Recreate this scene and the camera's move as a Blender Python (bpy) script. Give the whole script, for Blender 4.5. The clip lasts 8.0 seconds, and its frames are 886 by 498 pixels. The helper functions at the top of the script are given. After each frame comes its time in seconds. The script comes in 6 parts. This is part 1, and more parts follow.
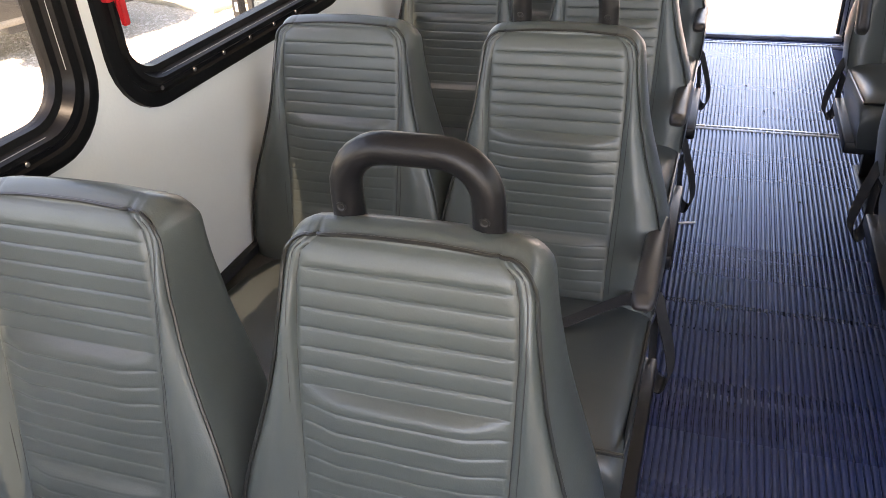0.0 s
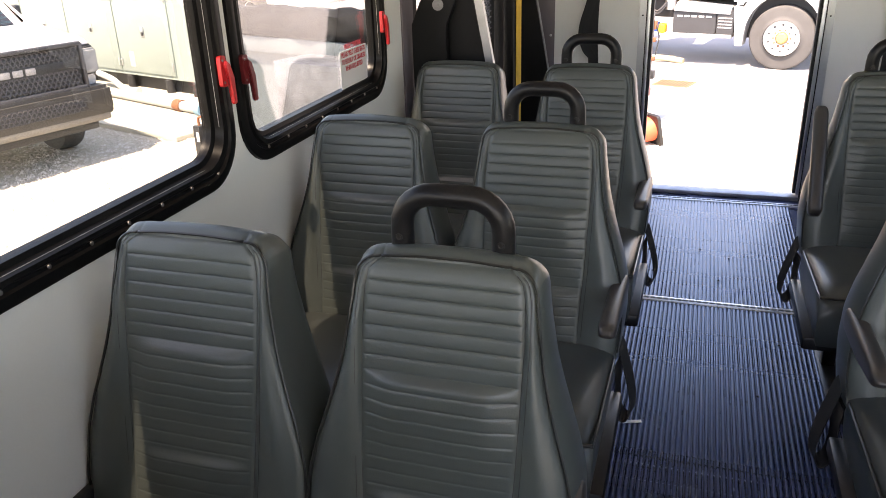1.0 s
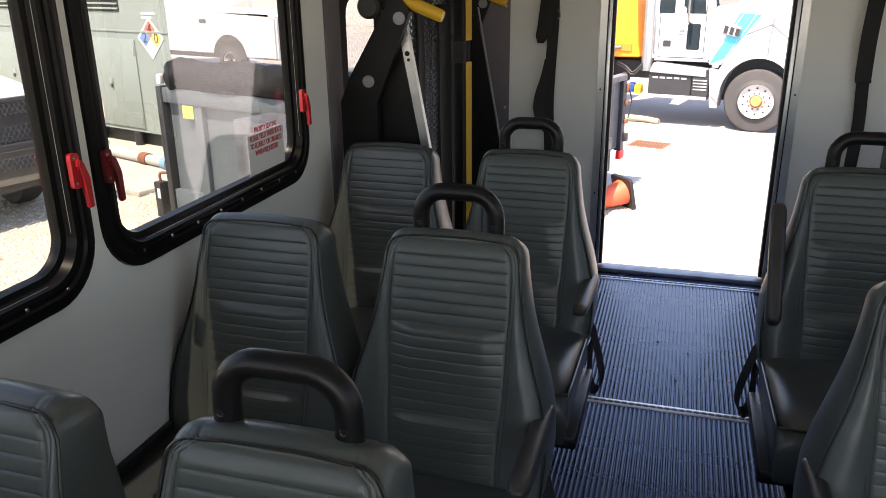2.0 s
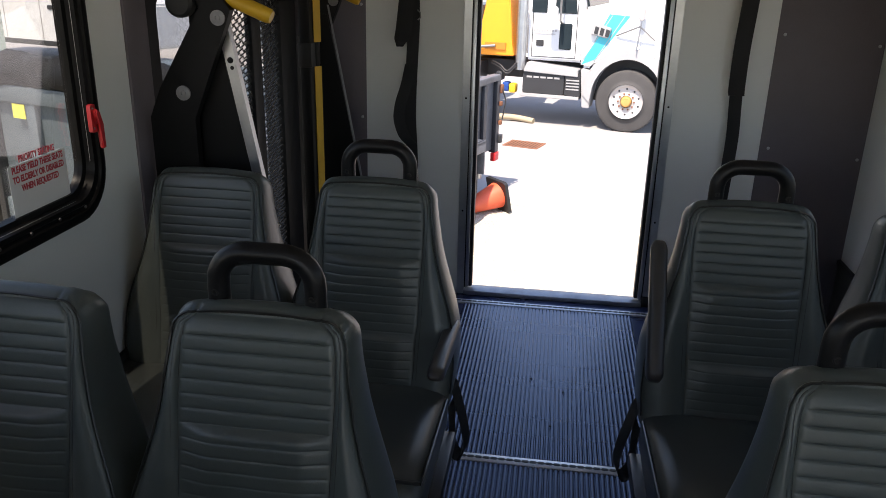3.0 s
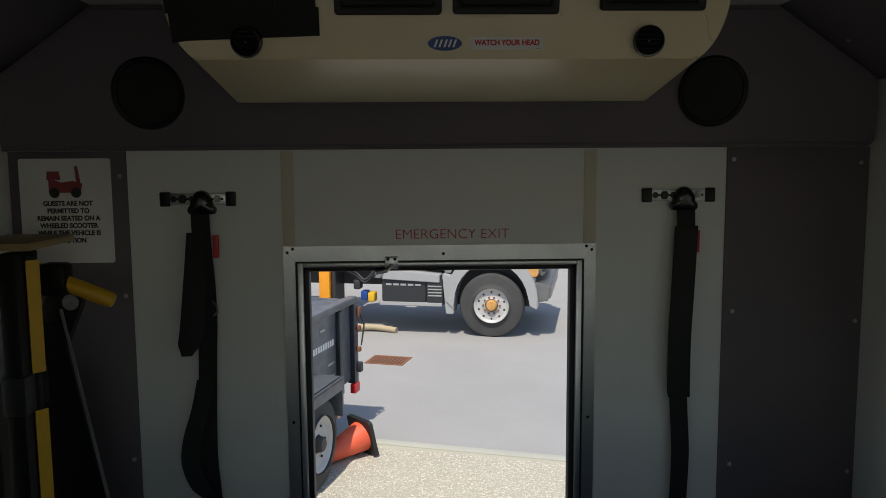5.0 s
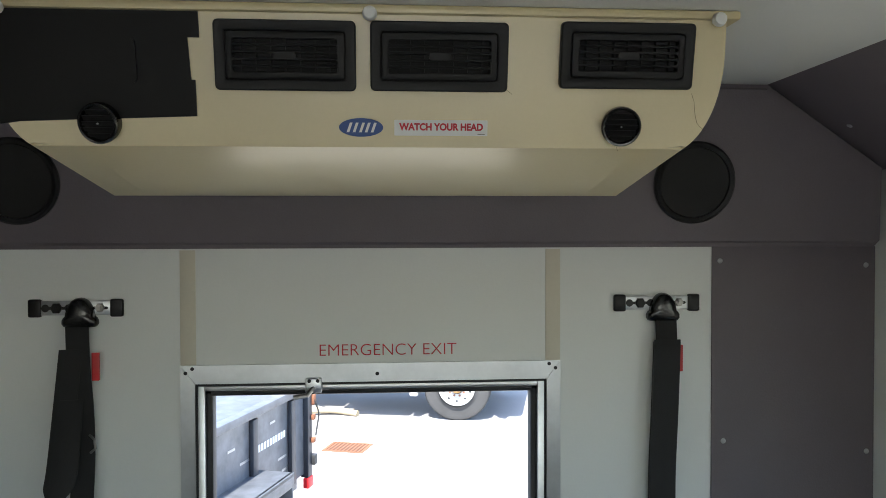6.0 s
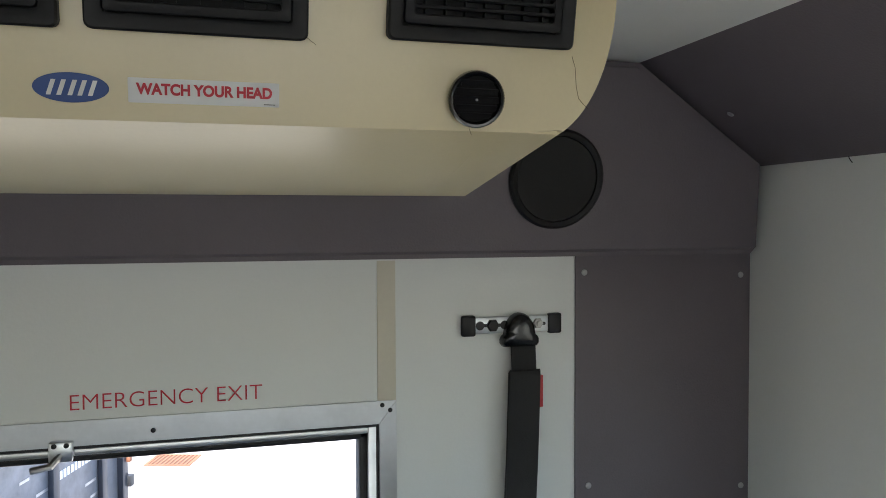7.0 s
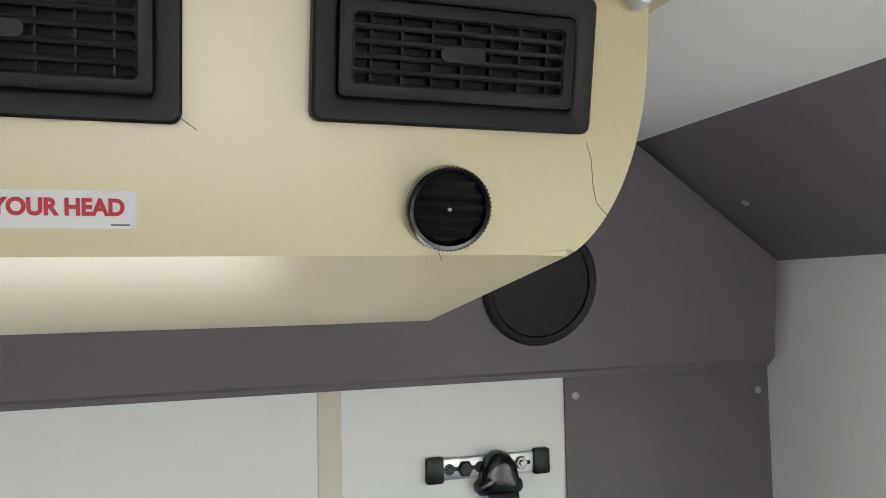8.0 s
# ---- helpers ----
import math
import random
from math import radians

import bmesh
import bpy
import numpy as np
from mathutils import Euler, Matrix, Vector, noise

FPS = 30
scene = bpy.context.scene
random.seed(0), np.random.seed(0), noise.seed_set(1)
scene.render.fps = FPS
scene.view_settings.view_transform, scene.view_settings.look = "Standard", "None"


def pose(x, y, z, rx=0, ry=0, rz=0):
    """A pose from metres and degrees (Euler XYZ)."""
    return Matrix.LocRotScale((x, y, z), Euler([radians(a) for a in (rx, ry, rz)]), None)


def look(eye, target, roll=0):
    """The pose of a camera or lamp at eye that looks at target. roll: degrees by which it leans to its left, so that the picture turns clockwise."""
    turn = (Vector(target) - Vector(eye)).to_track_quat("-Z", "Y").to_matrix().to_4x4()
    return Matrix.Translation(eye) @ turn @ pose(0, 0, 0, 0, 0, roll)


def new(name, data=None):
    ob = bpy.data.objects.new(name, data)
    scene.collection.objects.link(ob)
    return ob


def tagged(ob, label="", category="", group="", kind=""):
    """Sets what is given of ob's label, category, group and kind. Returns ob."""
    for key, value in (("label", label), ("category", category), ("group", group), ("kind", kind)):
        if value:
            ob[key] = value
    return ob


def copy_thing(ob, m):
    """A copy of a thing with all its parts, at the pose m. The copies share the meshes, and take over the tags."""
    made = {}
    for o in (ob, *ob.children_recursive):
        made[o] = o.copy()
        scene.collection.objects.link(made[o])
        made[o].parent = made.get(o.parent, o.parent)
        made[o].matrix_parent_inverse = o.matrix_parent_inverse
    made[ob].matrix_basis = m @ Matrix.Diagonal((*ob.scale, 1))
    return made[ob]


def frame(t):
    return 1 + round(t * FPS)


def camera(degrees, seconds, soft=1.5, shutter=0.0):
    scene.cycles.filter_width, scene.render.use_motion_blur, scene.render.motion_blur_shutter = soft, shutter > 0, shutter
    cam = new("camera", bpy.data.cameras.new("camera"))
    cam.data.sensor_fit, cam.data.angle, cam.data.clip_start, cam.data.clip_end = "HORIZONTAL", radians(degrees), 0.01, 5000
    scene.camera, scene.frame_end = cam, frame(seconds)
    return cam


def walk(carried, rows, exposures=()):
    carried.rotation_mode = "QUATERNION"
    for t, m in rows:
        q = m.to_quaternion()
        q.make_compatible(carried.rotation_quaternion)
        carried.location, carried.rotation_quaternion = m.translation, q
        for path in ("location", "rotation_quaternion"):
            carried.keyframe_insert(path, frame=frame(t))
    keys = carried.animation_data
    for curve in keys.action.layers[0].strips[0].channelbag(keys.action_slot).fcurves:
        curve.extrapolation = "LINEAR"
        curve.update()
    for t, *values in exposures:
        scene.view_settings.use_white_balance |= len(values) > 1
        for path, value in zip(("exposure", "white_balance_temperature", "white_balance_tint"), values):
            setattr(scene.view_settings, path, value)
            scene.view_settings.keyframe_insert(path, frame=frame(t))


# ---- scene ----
cam = camera(58.7, 8.0, soft=0.9)
PATH = [
    (0, (-0.205, -4.505, 1.328), (-0.805, -2.904, 0.29), -3.8),
    (0.5, (-0.155, -4.318, 1.355), (-0.752, -2.637, 0.451), -3.1),
    (1, (-0.145, -4.107, 1.387), (-0.719, -2.358, 0.605), -2.0),
    (1.2, (-0.141, -4.042, 1.405), (-0.708, -2.27, 0.67), -1.6),
    (2.3, (-0.032, -3.678, 1.434), (-0.543, -1.862, 0.768), 0.1),
    (2.5, (-0.026, -3.619, 1.429), (-0.48, -1.788, 0.763), 0.5),
    (3, (-0.047, -3.359, 1.435), (-0.301, -1.496, 0.755), 1.3),
    (3.5, (-0.02, -3.102, 1.433), (-0.084, -1.231, 0.73), 2.0),
    (4, (0.02, -2.812, 1.448), (-0.024, -0.941, 0.741), 1.9),
    (4.5, (-0.052, -2.499, 1.448), (-0.064, -0.601, 0.818), 1.1),
    (4.6, (-0.065, -2.43, 1.464), (-0.066, -0.506, 0.918), 1.0),
    (5, (-0.071, -2.188, 1.637), (0.0, -0.202, 1.413), -0.4),
    (5.2, (-0.068, -2.089, 1.684), (0.018, -0.094, 1.57), -0.7),
    (6.3, (0.067, -1.731, 1.704), (0.297, 0.255, 1.664), 0.4),
    (6.5, (0.09, -1.656, 1.699), (0.413, 0.317, 1.638), 0.4),
    (7, (0.123, -1.44, 1.733), (0.667, 0.483, 1.668), -0.2),
    (7.5, (0.174, -1.28, 1.762), (0.837, 0.607, 1.766), -1.1),
    (8, (0.203, -1.161, 1.805), (0.851, 0.727, 1.917), -1.2),
]
EXPOSURES = [(0.0, 3.6, 8400, 26), (0.5, 3.0, 8200, 25), (0.8, 3.0, 8100, 24), (1.2, 2.9, 7900, 22), (2.3, 1.9, 7300, 20), (3.0, 1.55, 7000, 18), (3.5, 1.0, 6900, 17), (4.5, 0.55, 6600, 12), (5.0, 0.35, 6600, 8), (5.2, 1.1, 6500, 7), (6.3, 2.42, 6100, 9), (7.0, 2.5, 6050, 11), (7.5, 3.22, 6000, 12), (8.0, 3.42, 5950, 12)]
walk(cam, [(t, look(eye, target, roll)) for t, eye, target, roll in PATH], EXPOSURES)

# ---- daylight ----
SUN_WAY = Vector((0.15, 0.53, -1.0)).normalized()
world = bpy.data.worlds.new("sky")
scene.world = world
world.use_nodes = True
sky = world.node_tree.nodes.new("ShaderNodeTexSky")
sky.sky_type = "NISHITA"
sky.sun_disc = False
sky.sun_elevation = radians(62)
sky.sun_rotation = radians(194)
sky.dust_density = 0.9
world.node_tree.links.new(sky.outputs[0], world.node_tree.nodes["Background"].inputs[0])
world.node_tree.nodes["Background"].inputs[1].default_value = 0.15
sun_data = bpy.data.lights.new("sun", "SUN")
sun_data.energy, sun_data.angle, sun_data.color = 3.5, radians(0.53), (1.0, 0.935, 0.83)
sun = new("sun", sun_data)
sun.matrix_world = look((0, 0, 30), Vector((0, 0, 30)) + SUN_WAY)


# ---- materials ----
def material(name, color, rough=0.5, metal=0.0, vary=0.15, grain=120.0, bump=0.1, stain=3.0, color2=None, spec=0.5, distance=0.002):
    """A surface with wear at two scales: broad stains and a fine grain with relief."""
    m = bpy.data.materials.new(name)
    m.use_nodes = True
    n, l = m.node_tree.nodes, m.node_tree.links
    b = n["Principled BSDF"]
    co = n.new("ShaderNodeTexCoord")
    big = n.new("ShaderNodeTexNoise")
    big.inputs["Scale"].default_value, big.inputs["Detail"].default_value = stain, 6
    fine = n.new("ShaderNodeTexNoise")
    fine.inputs["Scale"].default_value, fine.inputs["Detail"].default_value = grain, 4
    l.new(co.outputs["Object"], big.inputs["Vector"])
    l.new(co.outputs["Object"], fine.inputs["Vector"])
    mix = n.new("ShaderNodeMix")
    mix.data_type = "RGBA"
    c2 = color2 or tuple(c * (1 - vary) for c in color)
    mix.inputs[6].default_value, mix.inputs[7].default_value = (*color, 1), (*c2, 1)
    add = n.new("ShaderNodeMath")
    add.operation = "MULTIPLY_ADD"
    l.new(fine.outputs[0], add.inputs[0])
    add.inputs[1].default_value = 0.5
    half = n.new("ShaderNodeMath")
    half.operation = "MULTIPLY_ADD"
    l.new(big.outputs[0], half.inputs[0])
    half.inputs[1].default_value, half.inputs[2].default_value = 1.6, -0.55
    l.new(half.outputs[0], add.inputs[2])
    add.use_clamp = True
    l.new(add.outputs[0], mix.inputs[0])
    l.new(mix.outputs[2], b.inputs["Base Color"])
    ro = n.new("ShaderNodeMapRange")
    ro.inputs[3].default_value, ro.inputs[4].default_value = rough * 0.85, min(1.0, rough * 1.2)
    l.new(big.outputs[0], ro.inputs[0])
    l.new(ro.outputs[0], b.inputs["Roughness"])
    b.inputs["Metallic"].default_value = metal
    b.inputs["Specular IOR Level"].default_value = spec
    if bump:
        bu = n.new("ShaderNodeBump")
        bu.inputs["Strength"].default_value, bu.inputs["Distance"].default_value = bump, distance
        l.new(fine.outputs[0], bu.inputs["Height"])
        l.new(bu.outputs[0], b.inputs["Normal"])
    return m


def glass(name, tint=(0.93, 0.96, 0.95), gloss=0.012):
    m = bpy.data.materials.new(name)
    m.use_nodes = True
    n, l = m.node_tree.nodes, m.node_tree.links
    n.remove(n["Principled BSDF"])
    clear, shine, mix, edge = n.new("ShaderNodeBsdfTransparent"), n.new("ShaderNodeBsdfGlossy"), n.new("ShaderNodeMixShader"), n.new("ShaderNodeLayerWeight")
    clear.inputs[0].default_value = (*tint, 1)
    shine.inputs["Roughness"].default_value = 0.01
    edge.inputs[0].default_value = 0.5
    power, amount = n.new("ShaderNodeMath"), n.new("ShaderNodeMath")
    power.operation, power.inputs[1].default_value = "POWER", 5.0
    amount.operation, amount.inputs[1].default_value, amount.inputs[2].default_value = "MULTIPLY_ADD", 0.9, gloss
    l.new(edge.outputs["Facing"], power.inputs[0])
    l.new(power.outputs[0], amount.inputs[0])
    l.new(amount.outputs[0], mix.inputs[0])
    l.new(clear.outputs[0], mix.inputs[1])
    l.new(shine.outputs[0], mix.inputs[2])
    l.new(mix.outputs[0], n["Material Output"].inputs[0])
    return m


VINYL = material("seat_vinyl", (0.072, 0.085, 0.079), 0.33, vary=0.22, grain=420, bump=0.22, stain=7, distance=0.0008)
# the cushions take a darker copy of the backrest vinyl
VINYL_DARK = material("seat_cushion_vinyl", (0.050, 0.058, 0.055), 0.34, vary=0.2, grain=420, bump=0.2, stain=7, distance=0.0008)
PIPING = material("piping_vinyl", (0.022, 0.023, 0.021), 0.28, vary=0.15, grain=300)
BLACK = material("black_plastic", (0.008, 0.008, 0.009), 0.36, vary=0.25, grain=300, bump=0.12, spec=0.28)
RUBBER = material("black_rubber", (0.016, 0.016, 0.017), 0.55, vary=0.3, grain=200, bump=0.2)
GLOSSBLACK = material("black_window_frame", (0.006, 0.006, 0.0065), 0.32, vary=0.3, grain=200, bump=0.06, spec=0.13)
WEB = material("black_webbing", (0.015, 0.015, 0.016), 0.75, vary=0.3, grain=500, bump=0.5)
WALL = material("white_wall_panel", (0.75, 0.765, 0.74), 0.5, vary=0.07, grain=160, bump=0.12, stain=1.6)
CEIL = material("white_ceiling_panel", (0.78, 0.785, 0.76), 0.55, vary=0.06, grain=220, bump=0.2, stain=1.2)
HEAD = material("grey_headliner_vinyl", (0.145, 0.125, 0.138), 0.6, vary=0.2, grain=260, bump=0.3, stain=3)
CREAM = material("cream_moulded_plastic", (0.63, 0.535, 0.310), 0.31, vary=0.1, grain=180, bump=0.07, stain=4, spec=1.0)
TAN = material("tan_joint_strip", (0.65, 0.61, 0.50), 0.5, vary=0.12)
ALU = material("brushed_aluminium", (0.62, 0.64, 0.66), 0.34, metal=1.0, vary=0.25, grain=90, bump=0.08, stain=8)
CHROME = material("steel_screw", (0.34, 0.33, 0.32), 0.42, metal=1.0, vary=0.2)
SCREW = material("dark_steel_screw", (0.018, 0.018, 0.018), 0.4, metal=0.4, vary=0.3)
MAT = material("blue_black_rubber_mat", (0.010, 0.016, 0.056), 0.27, vary=0.35, grain=90, bump=0.10, stain=4.5, color2=(0.017, 0.030, 0.088), spec=1.0)
# blue sheen tint: the reflected sky's blue is put into the mat itself
MAT.node_tree.nodes["Principled BSDF"].inputs["Specular Tint"].default_value = (0.55, 0.70, 1.0, 1)
RED = material("red_plastic", (0.55, 0.02, 0.025), 0.35, vary=0.2)
REDINK = material("red_lettering", (0.50, 0.012, 0.03), 0.45, vary=0.1)
INK = material("black_lettering", (0.02, 0.02, 0.02), 0.5)
PAPER = material("white_paper", (0.72, 0.72, 0.71), 0.5, vary=0.06, stain=6)
YELLOW = material("yellow_paint", (0.72, 0.42, 0.02), 0.42, vary=0.18, stain=9)
BLUE = material("blue_print", (0.010, 0.055, 0.24), 0.35)
LEDGE = material("dark_ledge_vinyl", (0.055, 0.052, 0.046), 0.5, vary=0.25, grain=200, bump=0.15, stain=6)
SHEET = material("black_plastic_sheet", (0.004, 0.004, 0.0045), 0.42, vary=0.3, grain=26, bump=0.3, spec=0.18)
PANE = glass("window_glass", (0.80, 0.795, 0.77), 0.085)
GRAVEL = material("pale_gravel", (0.455, 0.425, 0.342), 0.9, vary=0.4, grain=60, bump=0.4, stain=1.2, color2=(0.385, 0.358, 0.288), distance=0.02)
ROAD = material("worn_asphalt", (0.34, 0.328, 0.318), 0.9, vary=0.22, grain=60, bump=0.5, stain=0.5, distance=0.004)
CONCRETE = material("concrete", (0.44, 0.43, 0.37), 0.85, vary=0.22, grain=40, bump=0.4, stain=1.0)


# ---- mesh helpers ----
def finish(bm, angle=38):
    bmesh.ops.recalc_face_normals(bm, faces=bm.faces[:])
    lim = radians(angle)
    for f in bm.faces:
        f.smooth = True
    for e in bm.edges:
        if len(e.link_faces) == 2 and e.calc_face_angle(0) > lim:
            e.smooth = False


def part(name, bm, mat, parent=None, label="", m=None, angle=38):
    """Link a bmesh as one mesh object, as a thing or under one."""
    finish(bm, angle)
    me = bpy.data.meshes.new(name)
    bm.to_mesh(me)
    bm.free()
    me.materials.append(mat)
    ob = new(name, me)
    if parent:
        ob.parent = parent
    if m is not None:
        ob.matrix_basis = m
    if label:
        ob["label"] = label
    return ob


def again(ob, name, m, parent=None):
    """A further piece on the same mesh."""
    o = new(name, ob.data)
    o.parent = parent or ob.parent
    o.matrix_basis = m
    return o


def thing(name, label, category, group="", m=None):
    e = new(name)
    e.empty_display_size = 0.05
    if m is not None:
        e.matrix_basis = m
    return tagged(e, label, category, group)


def box(bm, x0, y0, z0, x1, y1, z1, bevel=0.0, seg=2):
    r = bmesh.ops.create_cube(bm, size=1.0, matrix=Matrix.Translation(((x0 + x1) / 2, (y0 + y1) / 2, (z0 + z1) / 2)) @ Matrix.Diagonal((abs(x1 - x0), abs(y1 - y0), abs(z1 - z0), 1)))
    if bevel:
        edges = list({e for v in r["verts"] for e in v.link_edges})
        bmesh.ops.bevel(bm, geom=edges, offset=bevel, segments=seg, affect="EDGES", profile=0.5)
    return bm


def B(x0, y0, z0, x1, y1, z1, bevel=0.0, seg=2):
    return box(bmesh.new(), x0, y0, z0, x1, y1, z1, bevel, seg)


def tube(bm, pts, r, seg=10, closed=False, flat=1.0):
    """Sweep a round (or flattened) section along a line of points."""
    pts = [Vector(p) for p in pts]
    n = len(pts)
    rings, up = [], None
    for i, p in enumerate(pts):
        a = pts[(i - 1) % n] if (i or closed) else pts[0]
        b = pts[(i + 1) % n] if (i < n - 1 or closed) else pts[-1]
        t = (b - a).normalized()
        if up is None:
            up = t.orthogonal().normalized()
            if abs(t.z) < 0.9:
                up = (Vector((0, 0, 1)) - t * t.z).normalized()
        else:
            up = (up - t * up.dot(t)).normalized()
        side = t.cross(up)
        rings.append([bm.verts.new(p + r * (math.cos(k * math.tau / seg) * up * flat + math.sin(k * math.tau / seg) * side)) for k in range(seg)])
    for i in range(n if closed else n - 1):
        a, b = rings[i], rings[(i + 1) % n]
        for k in range(seg):
            bm.faces.new((a[k], a[(k + 1) % seg], b[(k + 1) % seg], b[k]))
    if not closed:
        bm.faces.new(rings[0][::-1])
        bm.faces.new(rings[-1])
    return bm


def ribbon(bm, pts, width, way, thick=0.0018, fold=0.0):
    """A strap along a line of points, width wide along `way`, drawn in where it folds at its lowest point."""
    way = Vector(way).normalized() * width / 2
    pts = [Vector(p) for p in pts]
    low = min(p.z for p in pts)
    loops = []
    for i, p in enumerate(pts):
        wide = way * (1 - fold * math.exp(-((p.z - low) / 0.022) ** 2))
        t = (pts[min(i + 1, len(pts) - 1)] - pts[max(i - 1, 0)]).normalized()
        nrm = t.cross(wide).normalized() * thick / 2
        loops.append([bm.verts.new(q) for q in (p - wide - nrm, p + wide - nrm, p + wide + nrm, p - wide + nrm)])
    for a, b in zip(loops, loops[1:]):
        for k in range(4):
            bm.faces.new((a[k], a[(k + 1) % 4], b[(k + 1) % 4], b[k]))
    bm.faces.new(loops[0][::-1])
    bm.faces.new(loops[-1])
    return bm


def smooth_line(pts, n=6):
    """Round a line of points off through all of them."""
    pts = [Vector(p) for p in pts]
    out = []
    for i in range(len(pts) - 1):
        p0, p1, p2, p3 = pts[max(i - 1, 0)], pts[i], pts[i + 1], pts[min(i + 2, len(pts) - 1)]
        for k in range(n):
            t = k / n
            out.append(0.5 * (2 * p1 + (p2 - p0) * t + (2 * p0 - 5 * p1 + 4 * p2 - p3) * t * t + (3 * p1 - p0 - 3 * p2 + p3) * t ** 3))
    return out + [pts[-1]]


def rrect(w, h, r, n=8):
    out = []
    for cx, cy, a0 in ((w / 2 - r, h / 2 - r, 0), (-w / 2 + r, h / 2 - r, 90), (-w / 2 + r, -h / 2 + r, 180), (w / 2 - r, -h / 2 + r, 270)):
        for k in range(n + 1):
            a = radians(a0 + 90 * k / n)
            out.append((cx + r * math.cos(a), cy + r * math.sin(a)))
    return out


def prism(bm, outline, d0, d1, m=None):
    """Extrude a flat outline (x, y) from depth d0 to d1 along z."""
    m = m or Matrix()
    lo = [bm.verts.new(m @ Vector((x, y, d0))) for x, y in outline]
    hi = [bm.verts.new(m @ Vector((x, y, d1))) for x, y in outline]
    n = len(outline)
    for k in range(n):
        bm.faces.new((lo[k], lo[(k + 1) % n], hi[(k + 1) % n], hi[k]))
    bm.faces.new(lo[::-1])
    bm.faces.new(hi)
    return bm


def ring(bm, loops, m=None):
    """A closed band through loops of (outline, depth); the last joins the first."""
    m = m or Matrix()
    vs = [[bm.verts.new(m @ Vector((x, y, d))) for x, y in o] for o, d in loops]
    n = len(vs[0])
    for i in range(len(vs)):
        a, b = vs[i], vs[(i + 1) % len(vs)]
        for k in range(n):
            bm.faces.new((a[k], a[(k + 1) % n], b[(k + 1) % n], b[k]))
    return bm


def lathe(bm, profile, seg=24, m=None, caps=True):
    """Turn a profile of (radius, height) round the z axis."""
    m = m or Matrix()
    vs = []
    for r, h in profile:
        vs.append([bm.verts.new(m @ Vector((r * math.cos(k * math.tau / seg), r * math.sin(k * math.tau / seg), h))) for k in range(seg)] if r > 1e-6 else [bm.verts.new(m @ Vector((0, 0, h)))])
    for a, b in zip(vs, vs[1:]):
        for k in range(seg):
            q = (a[k % len(a)], a[(k + 1) % len(a)], b[(k + 1) % len(b)], b[k % len(b)])
            q = list(dict.fromkeys(q))
            if len(q) > 2:
                bm.faces.new(q)
    for end in (vs[0], vs[-1]):
        if caps and len(end) > 2:
            bm.faces.new(end)
    return bm


def lettering(name, text, size, mat, parent, m, align="CENTER", squeeze=1.0, bold=0.0, spacing=1.0):
    cu = bpy.data.curves.new(name, "FONT")
    cu.body, cu.size, cu.align_x, cu.align_y, cu.extrude, cu.offset, cu.space_line = text, size, align, "CENTER", 0.0003, bold, spacing
    tmp = new(name, cu)
    me = bpy.data.meshes.new_from_object(tmp.evaluated_get(bpy.context.evaluated_depsgraph_get()))
    bpy.data.objects.remove(tmp)
    me.materials.clear()
    me.materials.append(mat)
    ob = new(name, me)
    if parent:
        ob.parent = parent
    ob.matrix_basis = m @ Matrix.Diagonal((squeeze, 1, 1, 1))
    return ob


def smooth_step(a, b, x):
    t = max(0.0, min(1.0, (x - a) / (b - a)))
    return t * t * (3 - 2 * t)


def curve_at(table, x):
    """Smoothly read a small table of (x, value)."""
    for (x0, v0), (x1, v1) in zip(table, table[1:]):
        if x <= x1:
            t = max(0.0, (x - x0) / (x1 - x0))
            return v0 + (v1 - v0) * t
    return table[-1][1]


def structure(name, bm, mat, label, m=None, angle=30):
    return tagged(part(name, bm, mat, None, "", m, angle), label, kind="structure")


# ---- the cabin shell ----
LX, RX, FRONT = -1.17, 1.210, -6.2
WIN_Z0, WIN_Z1 = 0.824, 1.72
# windows along the left side and the right side: where each frame begins and ends
LEFT_WINDOWS = [(-5.40, -4.47), (-4.44, -3.505), (-3.475, -2.530), (-2.505, -1.545)]
RIGHT_WINDOWS = [(-5.40, -4.47), (-4.44, -3.51), (-3.48, -2.55), (-2.52, -1.59), (-1.505, -0.565)]
LIFT = (-1.25, -0.17, 0.06, 1.41)


def side_wall(name, x0, x1, windows, extra, z0=0.0, z1=1.9):
    """A wall along y, as pieces round its openings."""
    holes = [(a + 0.055, b - 0.055, WIN_Z0 + 0.055, WIN_Z1 - 0.055) for a, b in windows] + extra
    holes.sort()
    bm, y = bmesh.new(), FRONT
    for a, b, c, d in holes:
        if a > y:
            box(bm, x0, y, z0, x1, a, z1)
        if c > z0:
            box(bm, x0, a, z0, x1, b, c)
        box(bm, x0, a, d, x1, b, z1)
        y = b
    box(bm, x0, y, z0, x1, 0.0, z1)
    return structure(name, bm, WALL, "white laminated side wall panel of the bus")


side_wall("wall_left", LX - 0.036, LX, LEFT_WINDOWS, [LIFT])
# the foremost right opening is unseen, cut to let more daylight in
side_wall("wall_right", RX, RX + 0.036, RIGHT_WINDOWS, [(-6.12, -5.46, 0.05, 1.82)])

